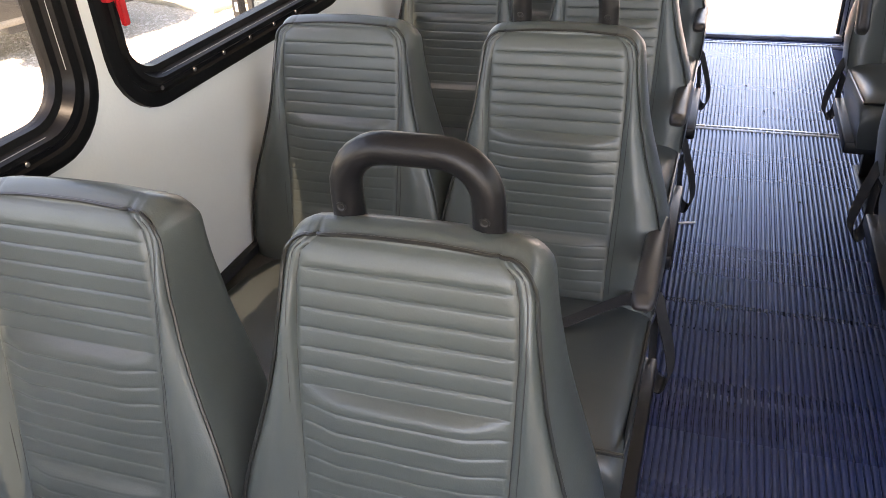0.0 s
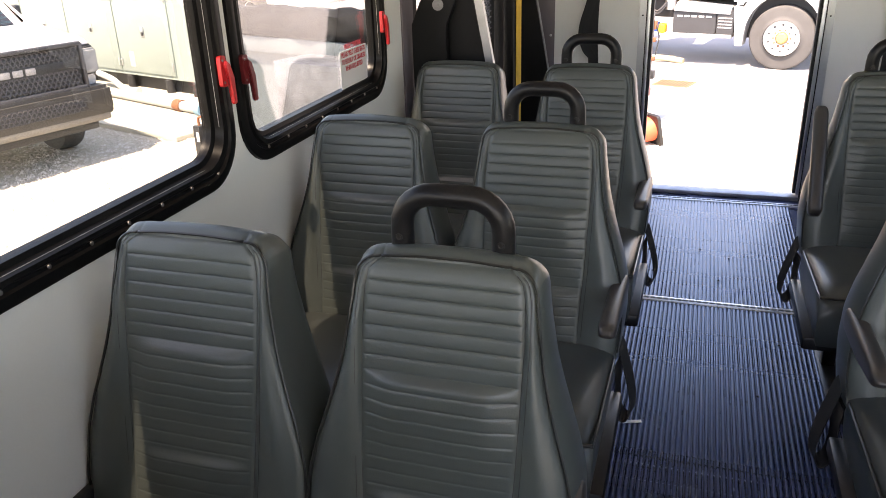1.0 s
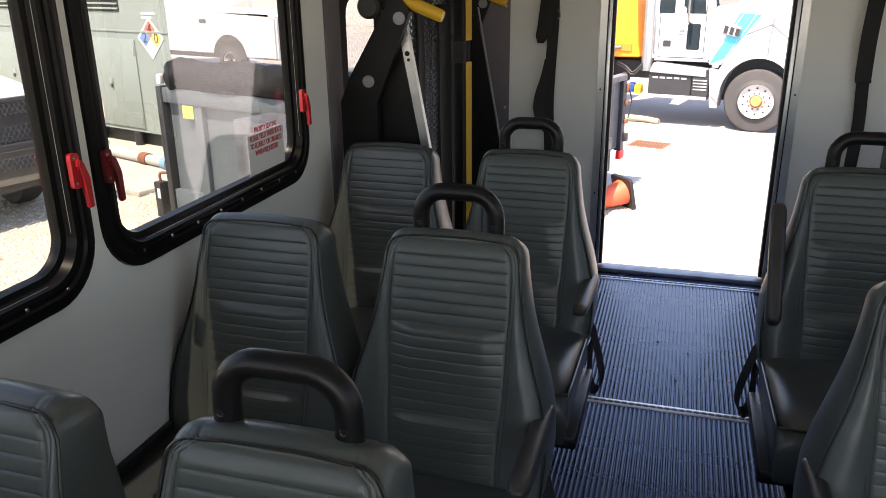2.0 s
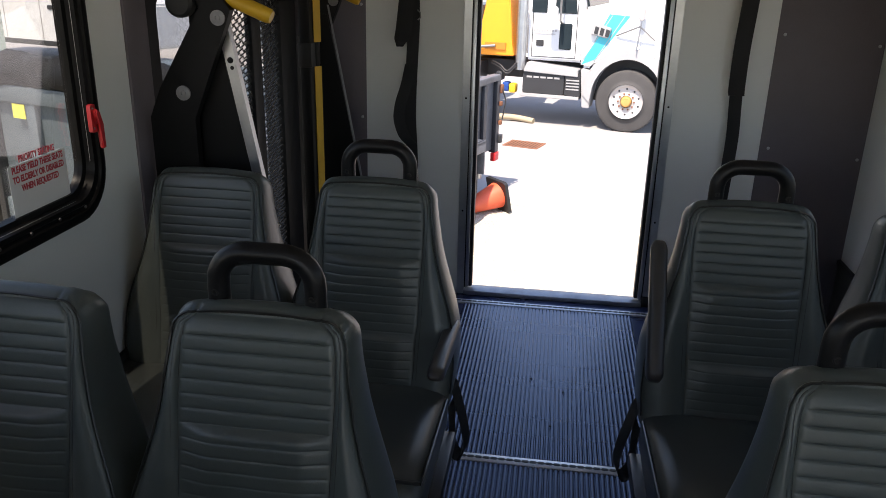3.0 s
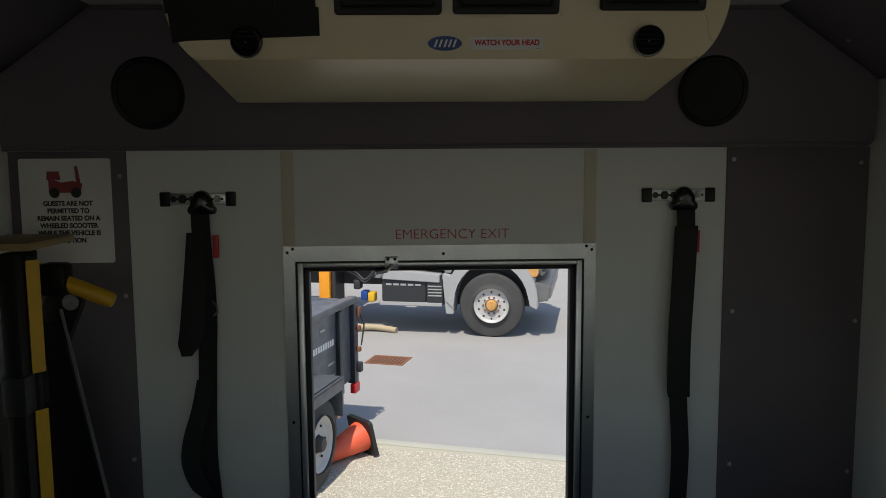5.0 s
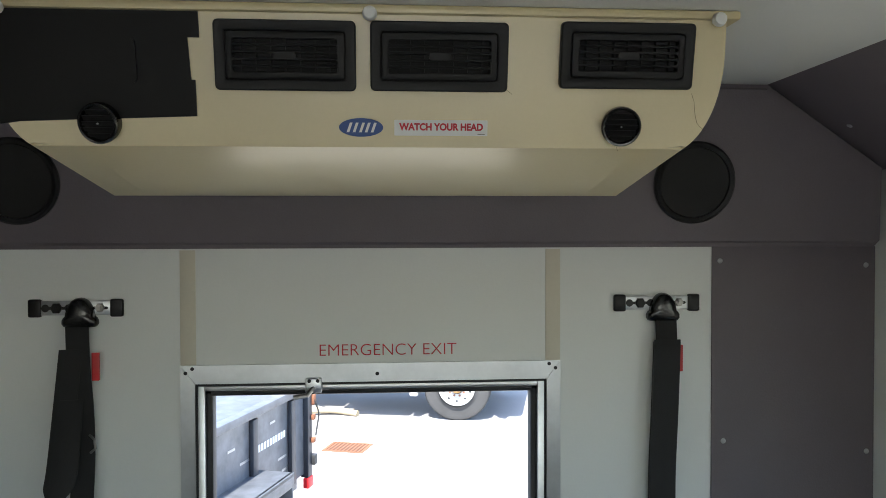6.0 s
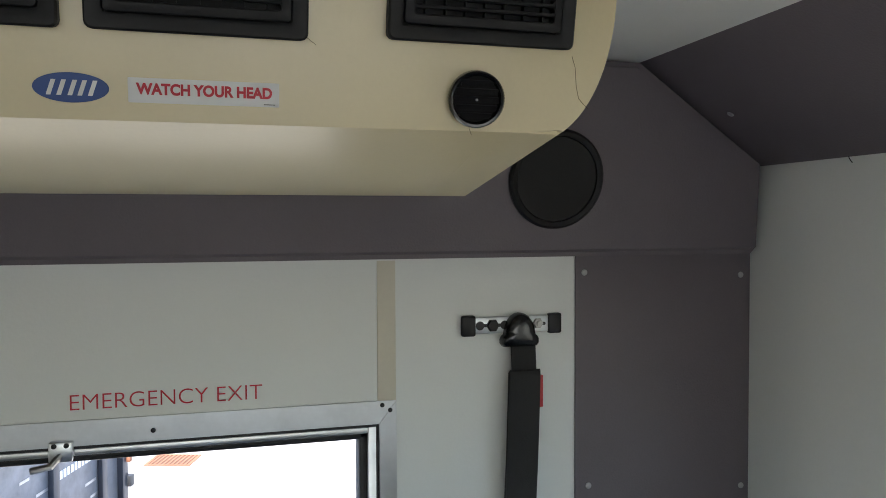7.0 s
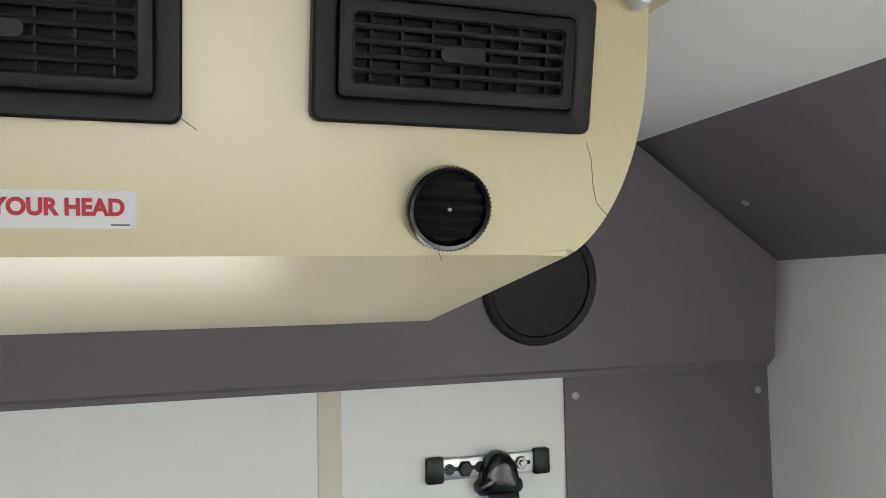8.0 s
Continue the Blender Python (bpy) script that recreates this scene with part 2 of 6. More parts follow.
bm = bmesh.new()
for a in ((LX - 0.06, 0, -0.05, -0.40, 0.06, 1.9), (0.40, 0, -0.05, RX + 0.06, 0.06, 1.9), (-0.40, 0, 1.3565, 0.40, 0.06, 1.9), (-0.40, 0.0, -0.05, 0.40, 0.06, 0.004)):
    box(bm, *a)
structure("wall_rear", bm, WALL, "white rear wall panel with the emergency door opening")
# unseen front wall, its opening enlarged to brighten the cabin
bm = bmesh.new()
for a in ((LX - 0.06, -0.06, -0.05, RX + 0.06, 0, 0.62), (LX - 0.06, -0.06, 1.92, RX + 0.06, 0, 2.1), (LX - 0.06, -0.06, 0.62, -1.08, 0, 1.92), (1.1, -0.06, 0.62, RX + 0.06, 0, 1.92)):
    box(bm, a[0], FRONT + a[1], a[2], a[3], FRONT, a[5])
structure("wall_front", bm, WALL, "front bulkhead of the bus with the windscreen opening")

structure("floor", B(LX - 0.06, FRONT, -0.06, RX + 0.06, 0.06, 0.0), MAT, "dark blue smooth rubber floor covering")
structure("ceiling", B(-0.91, FRONT, 2.035, 0.91, 0.06, 2.12), CEIL, "white textured ceiling panel")
structure("roof", B(LX - 0.07, FRONT, 2.125, RX + 0.07, 0.07, 2.16), WALL, "white outer roof skin")
for side, x in (("left", LX), ("right", RX)):
    s = -1 if side == "left" else 1
    o = [(s * 0.882, 2.04), (s * 1.178 if s > 0 else x, 1.852), (x + s * 0.06, 1.846), (x + s * 0.06, 2.125), (s * 0.882, 2.125)]
    structure("cove_" + side, prism(bmesh.new(), o, FRONT, 0.05, Matrix(((1, 0, 0, 0), (0, 0, 1, 0), (0, 1, 0, 0), (0, 0, 0, 1)))), HEAD, "grey vinyl cove panel between wall and ceiling")

# the padded header over the rear door
bm = bmesh.new()
prof = [(LX + 0.002, 1.668), (1.186, 1.668), (1.198, 1.682), (1.180, 1.850), (0.884, 2.033), (-0.884, 2.033), (LX + 0.002, 1.846)]
lean = lambda z: -0.048 - 0.075 * (z - 1.665) / 0.37
lo = [bm.verts.new((x, lean(z), z)) for x, z in prof]
hi = [bm.verts.new((x, 0.0, z)) for x, z in prof]
for k in range(7):
    bm.faces.new((lo[k], lo[(k + 1) % 7], hi[(k + 1) % 7], hi[k]))
front_face = bm.faces.new(lo)
bm.faces.new(hi[::-1])
bmesh.ops.bevel(bm, geom=list(front_face.edges), offset=0.014, segments=3, affect="EDGES")
structure("header_panel", bm, HEAD, "padded grey vinyl header panel above the rear door")

for x0, x1, name, lab in ((LX + 0.002, -0.853, "corner_panel_left", "dark grey vinyl corner panel on the rear wall"), (0.803, RX - 0.001, "corner_panel_right", "dark grey vinyl corner panel on the rear wall")):
    structure(name, B(x0, -0.005, 0.0, x1, 0.0, 1.6675, 0.0015), HEAD, lab)
structure("baseboard_rear", B(-0.852, -0.012, 0.0, -0.46, -0.0, 0.05, 0.002), RUBBER, "black rubber skirting at the rear wall")
again(bpy.data.objects["baseboard_rear"], "baseboard_rear_right", Matrix.Translation((1.25, 0, 0)))
tagged(bpy.data.objects["baseboard_rear_right"], "black rubber skirting at the rear wall", kind="structure")
for x0, x1 in ((-0.437, -0.402), (0.402, 0.437)):
    structure("joint_strip", B(x0, -0.0025, 1.40, x1, 0.0, 1.664, 0.001), TAN, "tan joint strip between the rear wall panels")
# low ledges along both side walls
structure("ledge_left", B(LX, FRONT, 0.0, LX + 0.075, -1.30, 0.40, 0.008), LEDGE, "dark floor covering turned up the left wall")
structure("ledge_right", B(RX - 0.012, FRONT, 0.0, RX, -0.006, 0.262, 0.003), LEDGE, "dark floor covering turned up the right wall")
structure("trim_right", B(RX - 0.02, FRONT, 0.264, RX, -0.006, 0.288, 0.006), RUBBER, "black rubber trim strip along the wall")
structure("trim_left", B(LX, FRONT, 0.402, LX + 0.02, -1.30, 0.425, 0.006), RUBBER, "black rubber trim strip along the wall")
structure("pillar_trim", B(LX - 0.002, -1.378, 0.40, LX + 0.008, -1.262, 1.846, 0.003), HEAD, "grey vinyl trim strip on the wall pillar")

# grey panel added to darken the white wall above the lift door
structure("panel_lift", B(LX - 0.001, -1.258, 1.43, LX + 0.006, -0.22, 1.845, 0.002), HEAD, "grey panel added to darken the wall above the lift door")

# unseen driver's end, added to set how much sunlight bounces into the cabin
structure("dashboard", prism(bmesh.new(), [(FRONT + 0.002, 0.55), (FRONT + 0.55, 0.50), (FRONT + 0.62, 0.66), (FRONT + 0.50, 0.80), (FRONT + 0.002, 0.88)], LX + 0.002, 0.45, Matrix(((0, 0, 1, 0), (1, 0, 0, 0), (0, 1, 0, 0), (0, 0, 0, 1)))), material("grey_bounce_plastic", (0.20, 0.195, 0.18), 0.6, vary=0.12), "unseen grey dash panel added to bounce sunlight into the cabin")
structure("front_step_floor", B(LX + 0.002, FRONT + 0.002, 0.001, RX - 0.002, FRONT + 1.3, 0.008), material("grey_bounce_floor", (0.16, 0.155, 0.15), 0.6, vary=0.2), "unseen grey floor added to bounce sunlight into the cabin")
structure("underbody", B(LX - 0.06, FRONT, -0.70, RX + 0.06, 0.06, -0.062, 0.02), WALL, "white lower body side below the floor")

# ribbed aisle matting in two lengths, with aluminium cover strips between
def aisle_mat(y0, y1):
    t = thing("aisle_mat", "dark blue ribbed rubber aisle matting", "floor mat", "aisle matting", pose(0, y0, 0))
    part("backing", B(-0.387, 0.0, 0.0, 0.348, y1 - y0, 0.002), MAT, t)
    first, n = None, 48
    for k in range(n):
        m = Matrix.Translation((-0.387 + 0.735 * (k + 0.5) / n, 0, 0.002))
        if first is None:
            o = [(-0.0063, 0.0), (-0.0060, 0.0034), (-0.0050, 0.0043), (0.0, 0.0046), (0.0050, 0.0043), (0.0060, 0.0034), (0.0063, 0.0)]
            first = part("rib", prism(bmesh.new(), o, 0.0, y1 - y0, Matrix(((1, 0, 0, 0), (0, 0, 1, 0), (0, 1, 0, 0), (0, 0, 0, 1)))), MAT, t, "", m, 50)
        else:
            again(first, "rib", m)


aisle_mat(FRONT + 1.31, -1.315)
aisle_mat(-1.275, -0.128)


SATIN = material("satin_aluminium", (0.72, 0.73, 0.76), 0.36, metal=0.55, vary=0.25, stain=9)


def cover_strip(x0, x1, y):
    t = thing("cover_strip", "aluminium floor cover strip with a black inlay", "trim", "floor cover strips", pose(0, y, 0))
    part("strip", B(x0, -0.019, 0.0, x1, 0.019, 0.0095, 0.002), SATIN, t)
    bm = bmesh.new()
    k = int((x1 - x0) / 0.024)
    for i in range(k):
        cx = x0 + (i + 0.5) * (x1 - x0) / k
        prism(bm, [(cx - 0.012, 0.0), (cx - 0.007, -0.0055), (cx + 0.007, -0.0055), (cx + 0.012, 0.0), (cx + 0.007, 0.0055), (cx - 0.007, 0.0055)], 0.0090, 0.0110)
    part("inlay", bm, RUBBER, t, "black rubber inlay")


cover_strip(-0.60, 0.60, -1.295)
cover_strip(-0.665, 0.655, -0.108)

tagged(part("paper_scrap", B(-0.028, -0.006, 0.0, 0.028, 0.006, 0.003, 0.001), PAPER, None, "", pose(-0.235, -2.125, 0.0066, 0, 0, 18)), "small white paper scrap on the aisle matting", "litter", "floor litter")
for k, (x, y) in enumerate(((0.055, -0.85), (0.012, -1.08), (0.202, -1.56), (-0.062, -0.772), (0.12, -1.9), (-0.12, -2.6))):
    tagged(part("crumb", lathe(bmesh.new(), [(0.0, 0), (0.0045, 0.001), (0.0035, 0.004), (0, 0.005)], 7), RUBBER, None, "", pose(x, y, 0.0064, 0, 0, 40 * k)), "dark crumb of dirt on the aisle matting", "litter", "floor litter")

# ---- side windows ----
TO_LEFT = Matrix(((0, 0, -1, 0), (1, 0, 0, 0), (0, 1, 0, 0), (0, 0, 0, 1)))   # outline x -> y, y -> z, depth -> away from the aisle (-x)
TO_RIGHT = Matrix(((0, 0, 1, 0), (1, 0, 0, 0), (0, 1, 0, 0), (0, 0, 0, 1)))


def bus_window(k, side, a, b):
    x, way = (LX, TO_LEFT) if side == "left" else (RX, TO_RIGHT)
    cy, cz, w, h = (a + b) / 2, (WIN_Z0 + WIN_Z1) / 2, b - a, WIN_Z1 - WIN_Z0
    t = tagged(new("window_%s_%d" % (side, k)), "black framed bus window with rounded corners", kind="structure")
    t.matrix_basis = pose(x, cy, cz)
    R = lambda d, r: rrect(w - 2 * d, h - 2 * d, r)
    part("window_frame", ring(bmesh.new(), [(R(0, 0.125), 0.002), (R(0.002, 0.123), -0.008), (R(0.012, 0.115), -0.012), (R(0.026, 0.10), -0.011), (R(0.030, 0.098), -0.005), (R(0.038, 0.092), -0.005), (R(0.042, 0.09), -0.010), (R(0.052, 0.083), -0.009),
        (R(0.058, 0.078), 0.010), (R(0.07, 0.07), 0.012), (R(0.073, 0.067), 0.032), (R(0.03, 0.1), 0.038)], way), GLOSSBLACK, t)
    part("pane", prism(bmesh.new(), R(0.066, 0.07), 0.020, 0.024, way), PANE, t, "clear safety glass")
    t.children[-1].visible_shadow = False
    step = 0.105
    first = None
    for i in range(int((w - 0.2) / step) + 1):
        yy = -w / 2 + 0.117 + i * step
        at = Matrix.Translation(way @ Vector((yy, -h / 2 + 0.034, -0.0055))) @ pose(0, 0, 0, 0, 90 if side == "left" else -90, 0)
        if first is None:
            first = part("screw", lathe(bmesh.new(), [(0.0045, 0.0), (0.004, 0.0018), (0.0, 0.0026)], 10), CHROME, t, "small steel screw", at)
        else:
            again(first, "screw", at)
    return t


for k, (a, b) in enumerate(LEFT_WINDOWS):
    bus_window(k + 1, "left", a, b)
for k, (a, b) in enumerate(RIGHT_WINDOWS):
    bus_window(k + 1, "right", a, b)


# ---- double seats ----
HALF = [(0.30, 0.208), (0.38, 0.219), (0.46, 0.225), (0.54, 0.220), (0.60, 0.206), (0.65, 0.190), (0.70, 0.175), (0.75, 0.163), (0.80, 0.155), (0.84, 0.1495), (0.865, 0.147), (0.880, 0.144), (0.891, 0.1395), (0.899, 0.133), (0.904, 0.126), (0.907, 0.118)]
PANEL = [(0.30, 0.120), (0.46, 0.122), (0.58, 0.127), (0.70, 0.130), (0.80, 0.1315), (0.86, 0.129), (0.89, 0.123), (0.907, 0.103)]
RIB, RIB_TOP = 0.0239, 0.8735
BACK_Z = sorted(RIB_TOP - RIB * k + d for k in range(22) for d in (-0.0095, -0.0065, -0.0040, -0.0022, -0.0010, 0.0, 0.0010, 0.0022, 0.0040, 0.0065, 0.0095)) + [0.886, 0.889, 0.892, 0.8955, 0.899, 0.9015, 0.904, 0.9057, 0.907]


def half_width(z):
    return sum(curve_at(HALF, z + d) for d in (-0.012, 0.0, 0.012)) / 3 if z < 0.84 else curve_at(HALF, z)


def recline(z):
    return -0.045 - 0.235 * (0.93 - z)


def face_depth(x, z):
    """How far the upholstered front stands from the reclined plane (minus: towards the sitter)."""
    p, w = curve_at(PANEL, z), half_width(z)
    ax = abs(x)
    inside = smooth_step(p - 0.001, p - 0.016, ax)
    pillow = smooth_step(p + 0.001, p - 0.060, ax)
    # the panel is padded in three steps, each ribbed across
    d = -pillow * (0.012 * smooth_step(0.733, 0.716, z) * smooth_step(0.54, 0.70, z) + 0.009 * smooth_step(0.532, 0.515, z) * smooth_step(0.36, 0.50, z))
    if z < 0.885:
        gap = abs((RIB_TOP - z) / RIB - round((RIB_TOP - z) / RIB)) * RIB
        strength = 0.85 if z > 0.72 else 0.38 + 0.30 * smooth_step(0.58, 0.71, z)
        d += inside * strength * (0.0017 * math.exp(-(gap / 0.0016) ** 2) - 0.0007 * math.sin(math.pi * gap / RIB))
    wing = max(0.0, min(1.0, (ax - p) / max(0.01, w - p)))
    d += -0.012 * math.sin(math.pi * min(1.0, wing * 0.9)) * smooth_step(0.90, 0.80, z)
    d += 0.0026 * math.exp(-((ax - p) / 0.0028) ** 2) + 0.0012 * math.exp(-((ax - p - 0.0098) / 0.0022) ** 2)
    d += 0.006 * smooth_step(0.80, 1.0, ax / w) * smooth_step(0.912, 0.87, z)
    d += 0.007 * smooth_step(0.876, 0.910, z) ** 2
    # uneven padding
    d += 0.0022 * noise.noise(Vector((x * 7, z * 6, 0.3))) + 0.0010 * noise.noise(Vector((x * 21, z * 26, 2.1)))
    # the crease in front of the piping
    d += 0.0035 * smooth_step(0.0065, 0.0015, w - ax)
    if z > 0.885:
        d += 0.0035 * smooth_step(0.900, 0.9062, z) * smooth_step(0.0, 0.01, w - ax)
    return d


def back_columns(z):
    """Where the front is cut along x: close together at the seams."""
    p, w = curve_at(PANEL, z), half_width(z)
    one = [(p - 0.055) * k / 4 for k in range(1, 5)] + [p - 0.041, p - 0.029, p - 0.019, p - 0.012, p - 0.007, p - 0.003, p, p + 0.003]
    rest = w - p - 0.003
    one += [p + 0.003 + rest * f for f in (0.08, 0.16, 0.26, 0.38, 0.52, 0.66, 0.80)] + [w - 0.0066, w - 0.004, w - 0.0016, w] if rest > 0.034 else [p + 0.003 + rest * k / 11 for k in range(1, 12)]
    return [-x for x in reversed(one)] + [0.0] + one


def back_edge():
    """The rim of the backrest's front, from the foot of one side over the top to the other: x, y, z."""
    top = BACK_Z[-1]
    up = [(half_width(z), recline(z) + face_depth(half_width(z), z), z) for z in BACK_Z]
    over = [(x, recline(top) + face_depth(x, top), top + 0.0065 * (1 - (x / 0.118) ** 2)) for x in reversed(back_columns(top)[1:-1])]
    return up + over + [(-x, y, z) for x, y, z in reversed(up)]


def backrest_mesh():
    bm = bmesh.new()
    rows = []
    for z in BACK_Z:
        rows.append([bm.verts.new((x, recline(z) + face_depth(x, z), z)) for x in back_columns(z)])
    top = BACK_Z[-1]
    rows.append([rows[-1][0]] + [bm.verts.new((x, recline(top) + face_depth(x, top), top + 0.0065 * (1 - (x / 0.118) ** 2))) for x in back_columns(top)[1:-1]] + [rows[-1][-1]])
    for a, b in zip(rows, rows[1:]):
        for k in range(len(a) - 1):
            q = list(dict.fromkeys((a[k], a[k + 1], b[k + 1], b[k])))
            if len(q) > 2:
                bm.faces.new(q)
    # the band round the sides and the top, and a flat back
    rim = [r[-1] for r in rows[:-1]] + rows[-1][-2:0:-1] + [r[0] for r in reversed(rows[:-1])]
    prev = rim
    for out, deep in ((0.0012, 0.003), (0.004, 0.012), (0.0080, 0.036), (0.0095, 0.070), (0.008, 0.104), (0.003, 0.120), (-0.006, 0.128)):
        cur = []
        for i, v in enumerate(rim):
            a, b = rim[max(i - 3, 0)].co, rim[min(i + 3, len(rim) - 1)].co
            n = Vector((b.z - a.z, 0, a.x - b.x)).normalized()
            low = 0.62 + 0.38 * smooth_step(0.935, 0.64, v.co.z) + 0.20 * smooth_step(0.75, 0.4, v.co.z)
            lift_z = out * 1.35 - 0.30 * max(0.0, deep - 0.035)
            cur.append(bm.verts.new((v.co.x + n.x * out * 0.7, v.co.y + deep * low, v.co.z + max(0.0, n.z) * lift_z)))
        for k in range(len(rim) - 1):
            bm.faces.new((prev[k], prev[k + 1], cur[k + 1], cur[k]))
        prev = cur
    bm.faces.new(prev)
    return bm


def edge_piping():
    rim = back_edge()
    keep = rim[12:-12]
    return tube(bmesh.new(), [(x * 1.004, y - 0.0036, z + 0.0008) for x, y, z in keep], 0.0026, 6)


def seam_line(s, off):
    zs = [0.42 + 0.012 * i for i in range(38)] + [0.875, 0.885, 0.893, 0.898]
    pts = [(s * (curve_at(PANEL, z) + off), recline(z) + face_depth(curve_at(PANEL, z) + off, z) - 0.0002, z) for z in zs]
    return tube(bmesh.new(), pts, 0.0008, 5)


def cushion_mesh():
    bm = bmesh.new()
    nx, ny = 18, 18
    top = {}
    for i in range(nx + 1):
        for j in range(ny + 1):
            u, v = -1 + 2 * i / nx, j / ny
            x, y = 0.216 * u, -0.175 - 0.425 * v
            edge = max(abs(u), 0) ** 8
            z = 0.405 + 0.03 * v + 0.016 * (1 - u * u) * (1 - (2 * v - 1) ** 4) - 0.022 * edge - 0.035 * v ** 10
            top[i, j] = bm.verts.new((x, y, z))
    for i in range(nx):
        for j in range(ny):
            bm.faces.new((top[i, j], top[i + 1, j], top[i + 1, j + 1], top[i, j + 1]))
    rim = [(i, 0) for i in range(nx)] + [(nx, j) for j in range(ny)] + [(i, ny) for i in range(nx, 0, -1)] + [(0, j) for j in range(ny, 0, -1)]
    prev = [top[k] for k in rim]
    for dz, sc in ((0.03, 1.012), (0.09, 1.005), (0.135, 0.97)):
        cur = [bm.verts.new((p.co.x * sc, -0.387 + (p.co.y + 0.387) * sc, (0.405 if dz > 0.05 else top[k].co.z) - dz)) for p, k in zip([top[k] for k in rim], rim)]
        for k in range(len(rim)):
            bm.faces.new((prev[k], prev[(k + 1) % len(rim)], cur[(k + 1) % len(rim)], cur[k]))
        prev = cur
    bm.faces.new(prev)
    return bm


def cushion_piping():
    pts = [(s * 0.217, -0.19 - 0.395 * v, 0.384 + 0.03 * v) for s, vs in ((1, [i / 10 for i in range(11)]), (-1, [1 - i / 10 for i in range(11)])) for v in vs]
    return tube(bmesh.new(), pts, 0.0042, 8)


def handle_path():
    pts = [(-0.082, 0, 0.898), (-0.082, 0, 0.945)]
    for k in range(1, 8):
        a = radians(180 - 90 * k / 7)
        pts.append((-0.030 + 0.052 * math.cos(a), 0, 0.949 + 0.052 * math.sin(a)))
    return pts + [(-x, y, z) for x, y, z in reversed(pts)]


ARM = material("dark_grey_armrest", (0.042, 0.038, 0.036), 0.36, vary=0.2, grain=300)
SEAT_PARTS = {}


def shared(name, make, mat, parent, m, label="", angle=38):
    if name not in SEAT_PARTS:
        SEAT_PARTS[name] = part(name.split("/")[-1], make(), mat, parent, label, m, angle)
        return SEAT_PARTS[name]
    o = again(SEAT_PARTS[name], name.split("/")[-1], m, parent)
    if label:
        o["label"] = label
    return o


def armrest_mesh():
    """A padded paddle: rounded sections that taper towards a round end."""
    bm, n, sides = bmesh.new(), 40, 20
    rings = []
    for i in range(n + 1):
        u = 0.5 - 0.5 * math.cos(math.pi * i / n)
        y = 0.032 - 0.350 * u
        top = 0.027 - 0.004 * smooth_step(0.55, 1.0, u)
        low = -0.030 + 0.021 * smooth_step(0.45, 1.0, u)
        end = min(1.0, math.sqrt(max(0.0, 1 - (1 - min(1.0, u / 0.07)) ** 2)), math.sqrt(max(0.0, 1 - (1 - min(1.0, (1 - u) / 0.09)) ** 2)))
        cz, hh, hw = (top + low) / 2, max(0.001, (top - low) / 2 * end), max(0.001, 0.0205 * (0.35 + 0.65 * end))
        ring_now = []
        for k in range(sides):
            c, d = math.cos(k * math.tau / sides), math.sin(k * math.tau / sides)
            ring_now.append(bm.verts.new((hw * math.copysign(abs(c) ** 0.6, c), y, cz + hh * math.copysign(abs(d) ** 0.6, d))))
        rings.append(ring_now)
    for p, q in zip(rings, rings[1:]):
        for k in range(sides):
            bm.faces.new((p[k], p[(k + 1) % sides], q[(k + 1) % sides], q[k]))
    bm.faces.new(rings[0])
    bm.faces.new(rings[-1])
    return bm


def belt_loop():
    pts = [(-0.02, 0.03, 0.40), (0.004, 0.015, 0.385), (0.018, 0.0, 0.35), (0.034, -0.012, 0.30), (0.044, -0.02, 0.25), (0.042, -0.024, 0.215), (0.030, -0.026, 0.198), (0.014, -0.024, 0.21), (0.006, -0.02, 0.25), (0.004, -0.014, 0.31), (0.0, -0.01, 0.35)]
    return ribbon(bmesh.new(), smooth_line(pts), 0.044, (0.25, 1.0, 0.25), 0.0022)


def lap_belt():
    pts = [(0.215, -0.19, 0.42), (0.17, -0.21, 0.445), (0.06, -0.32, 0.443), (-0.05, -0.42, 0.446), (-0.12, -0.49, 0.446)]
    return ribbon(bmesh.new(), smooth_line(pts), 0.046, (0.15, 1, 0))


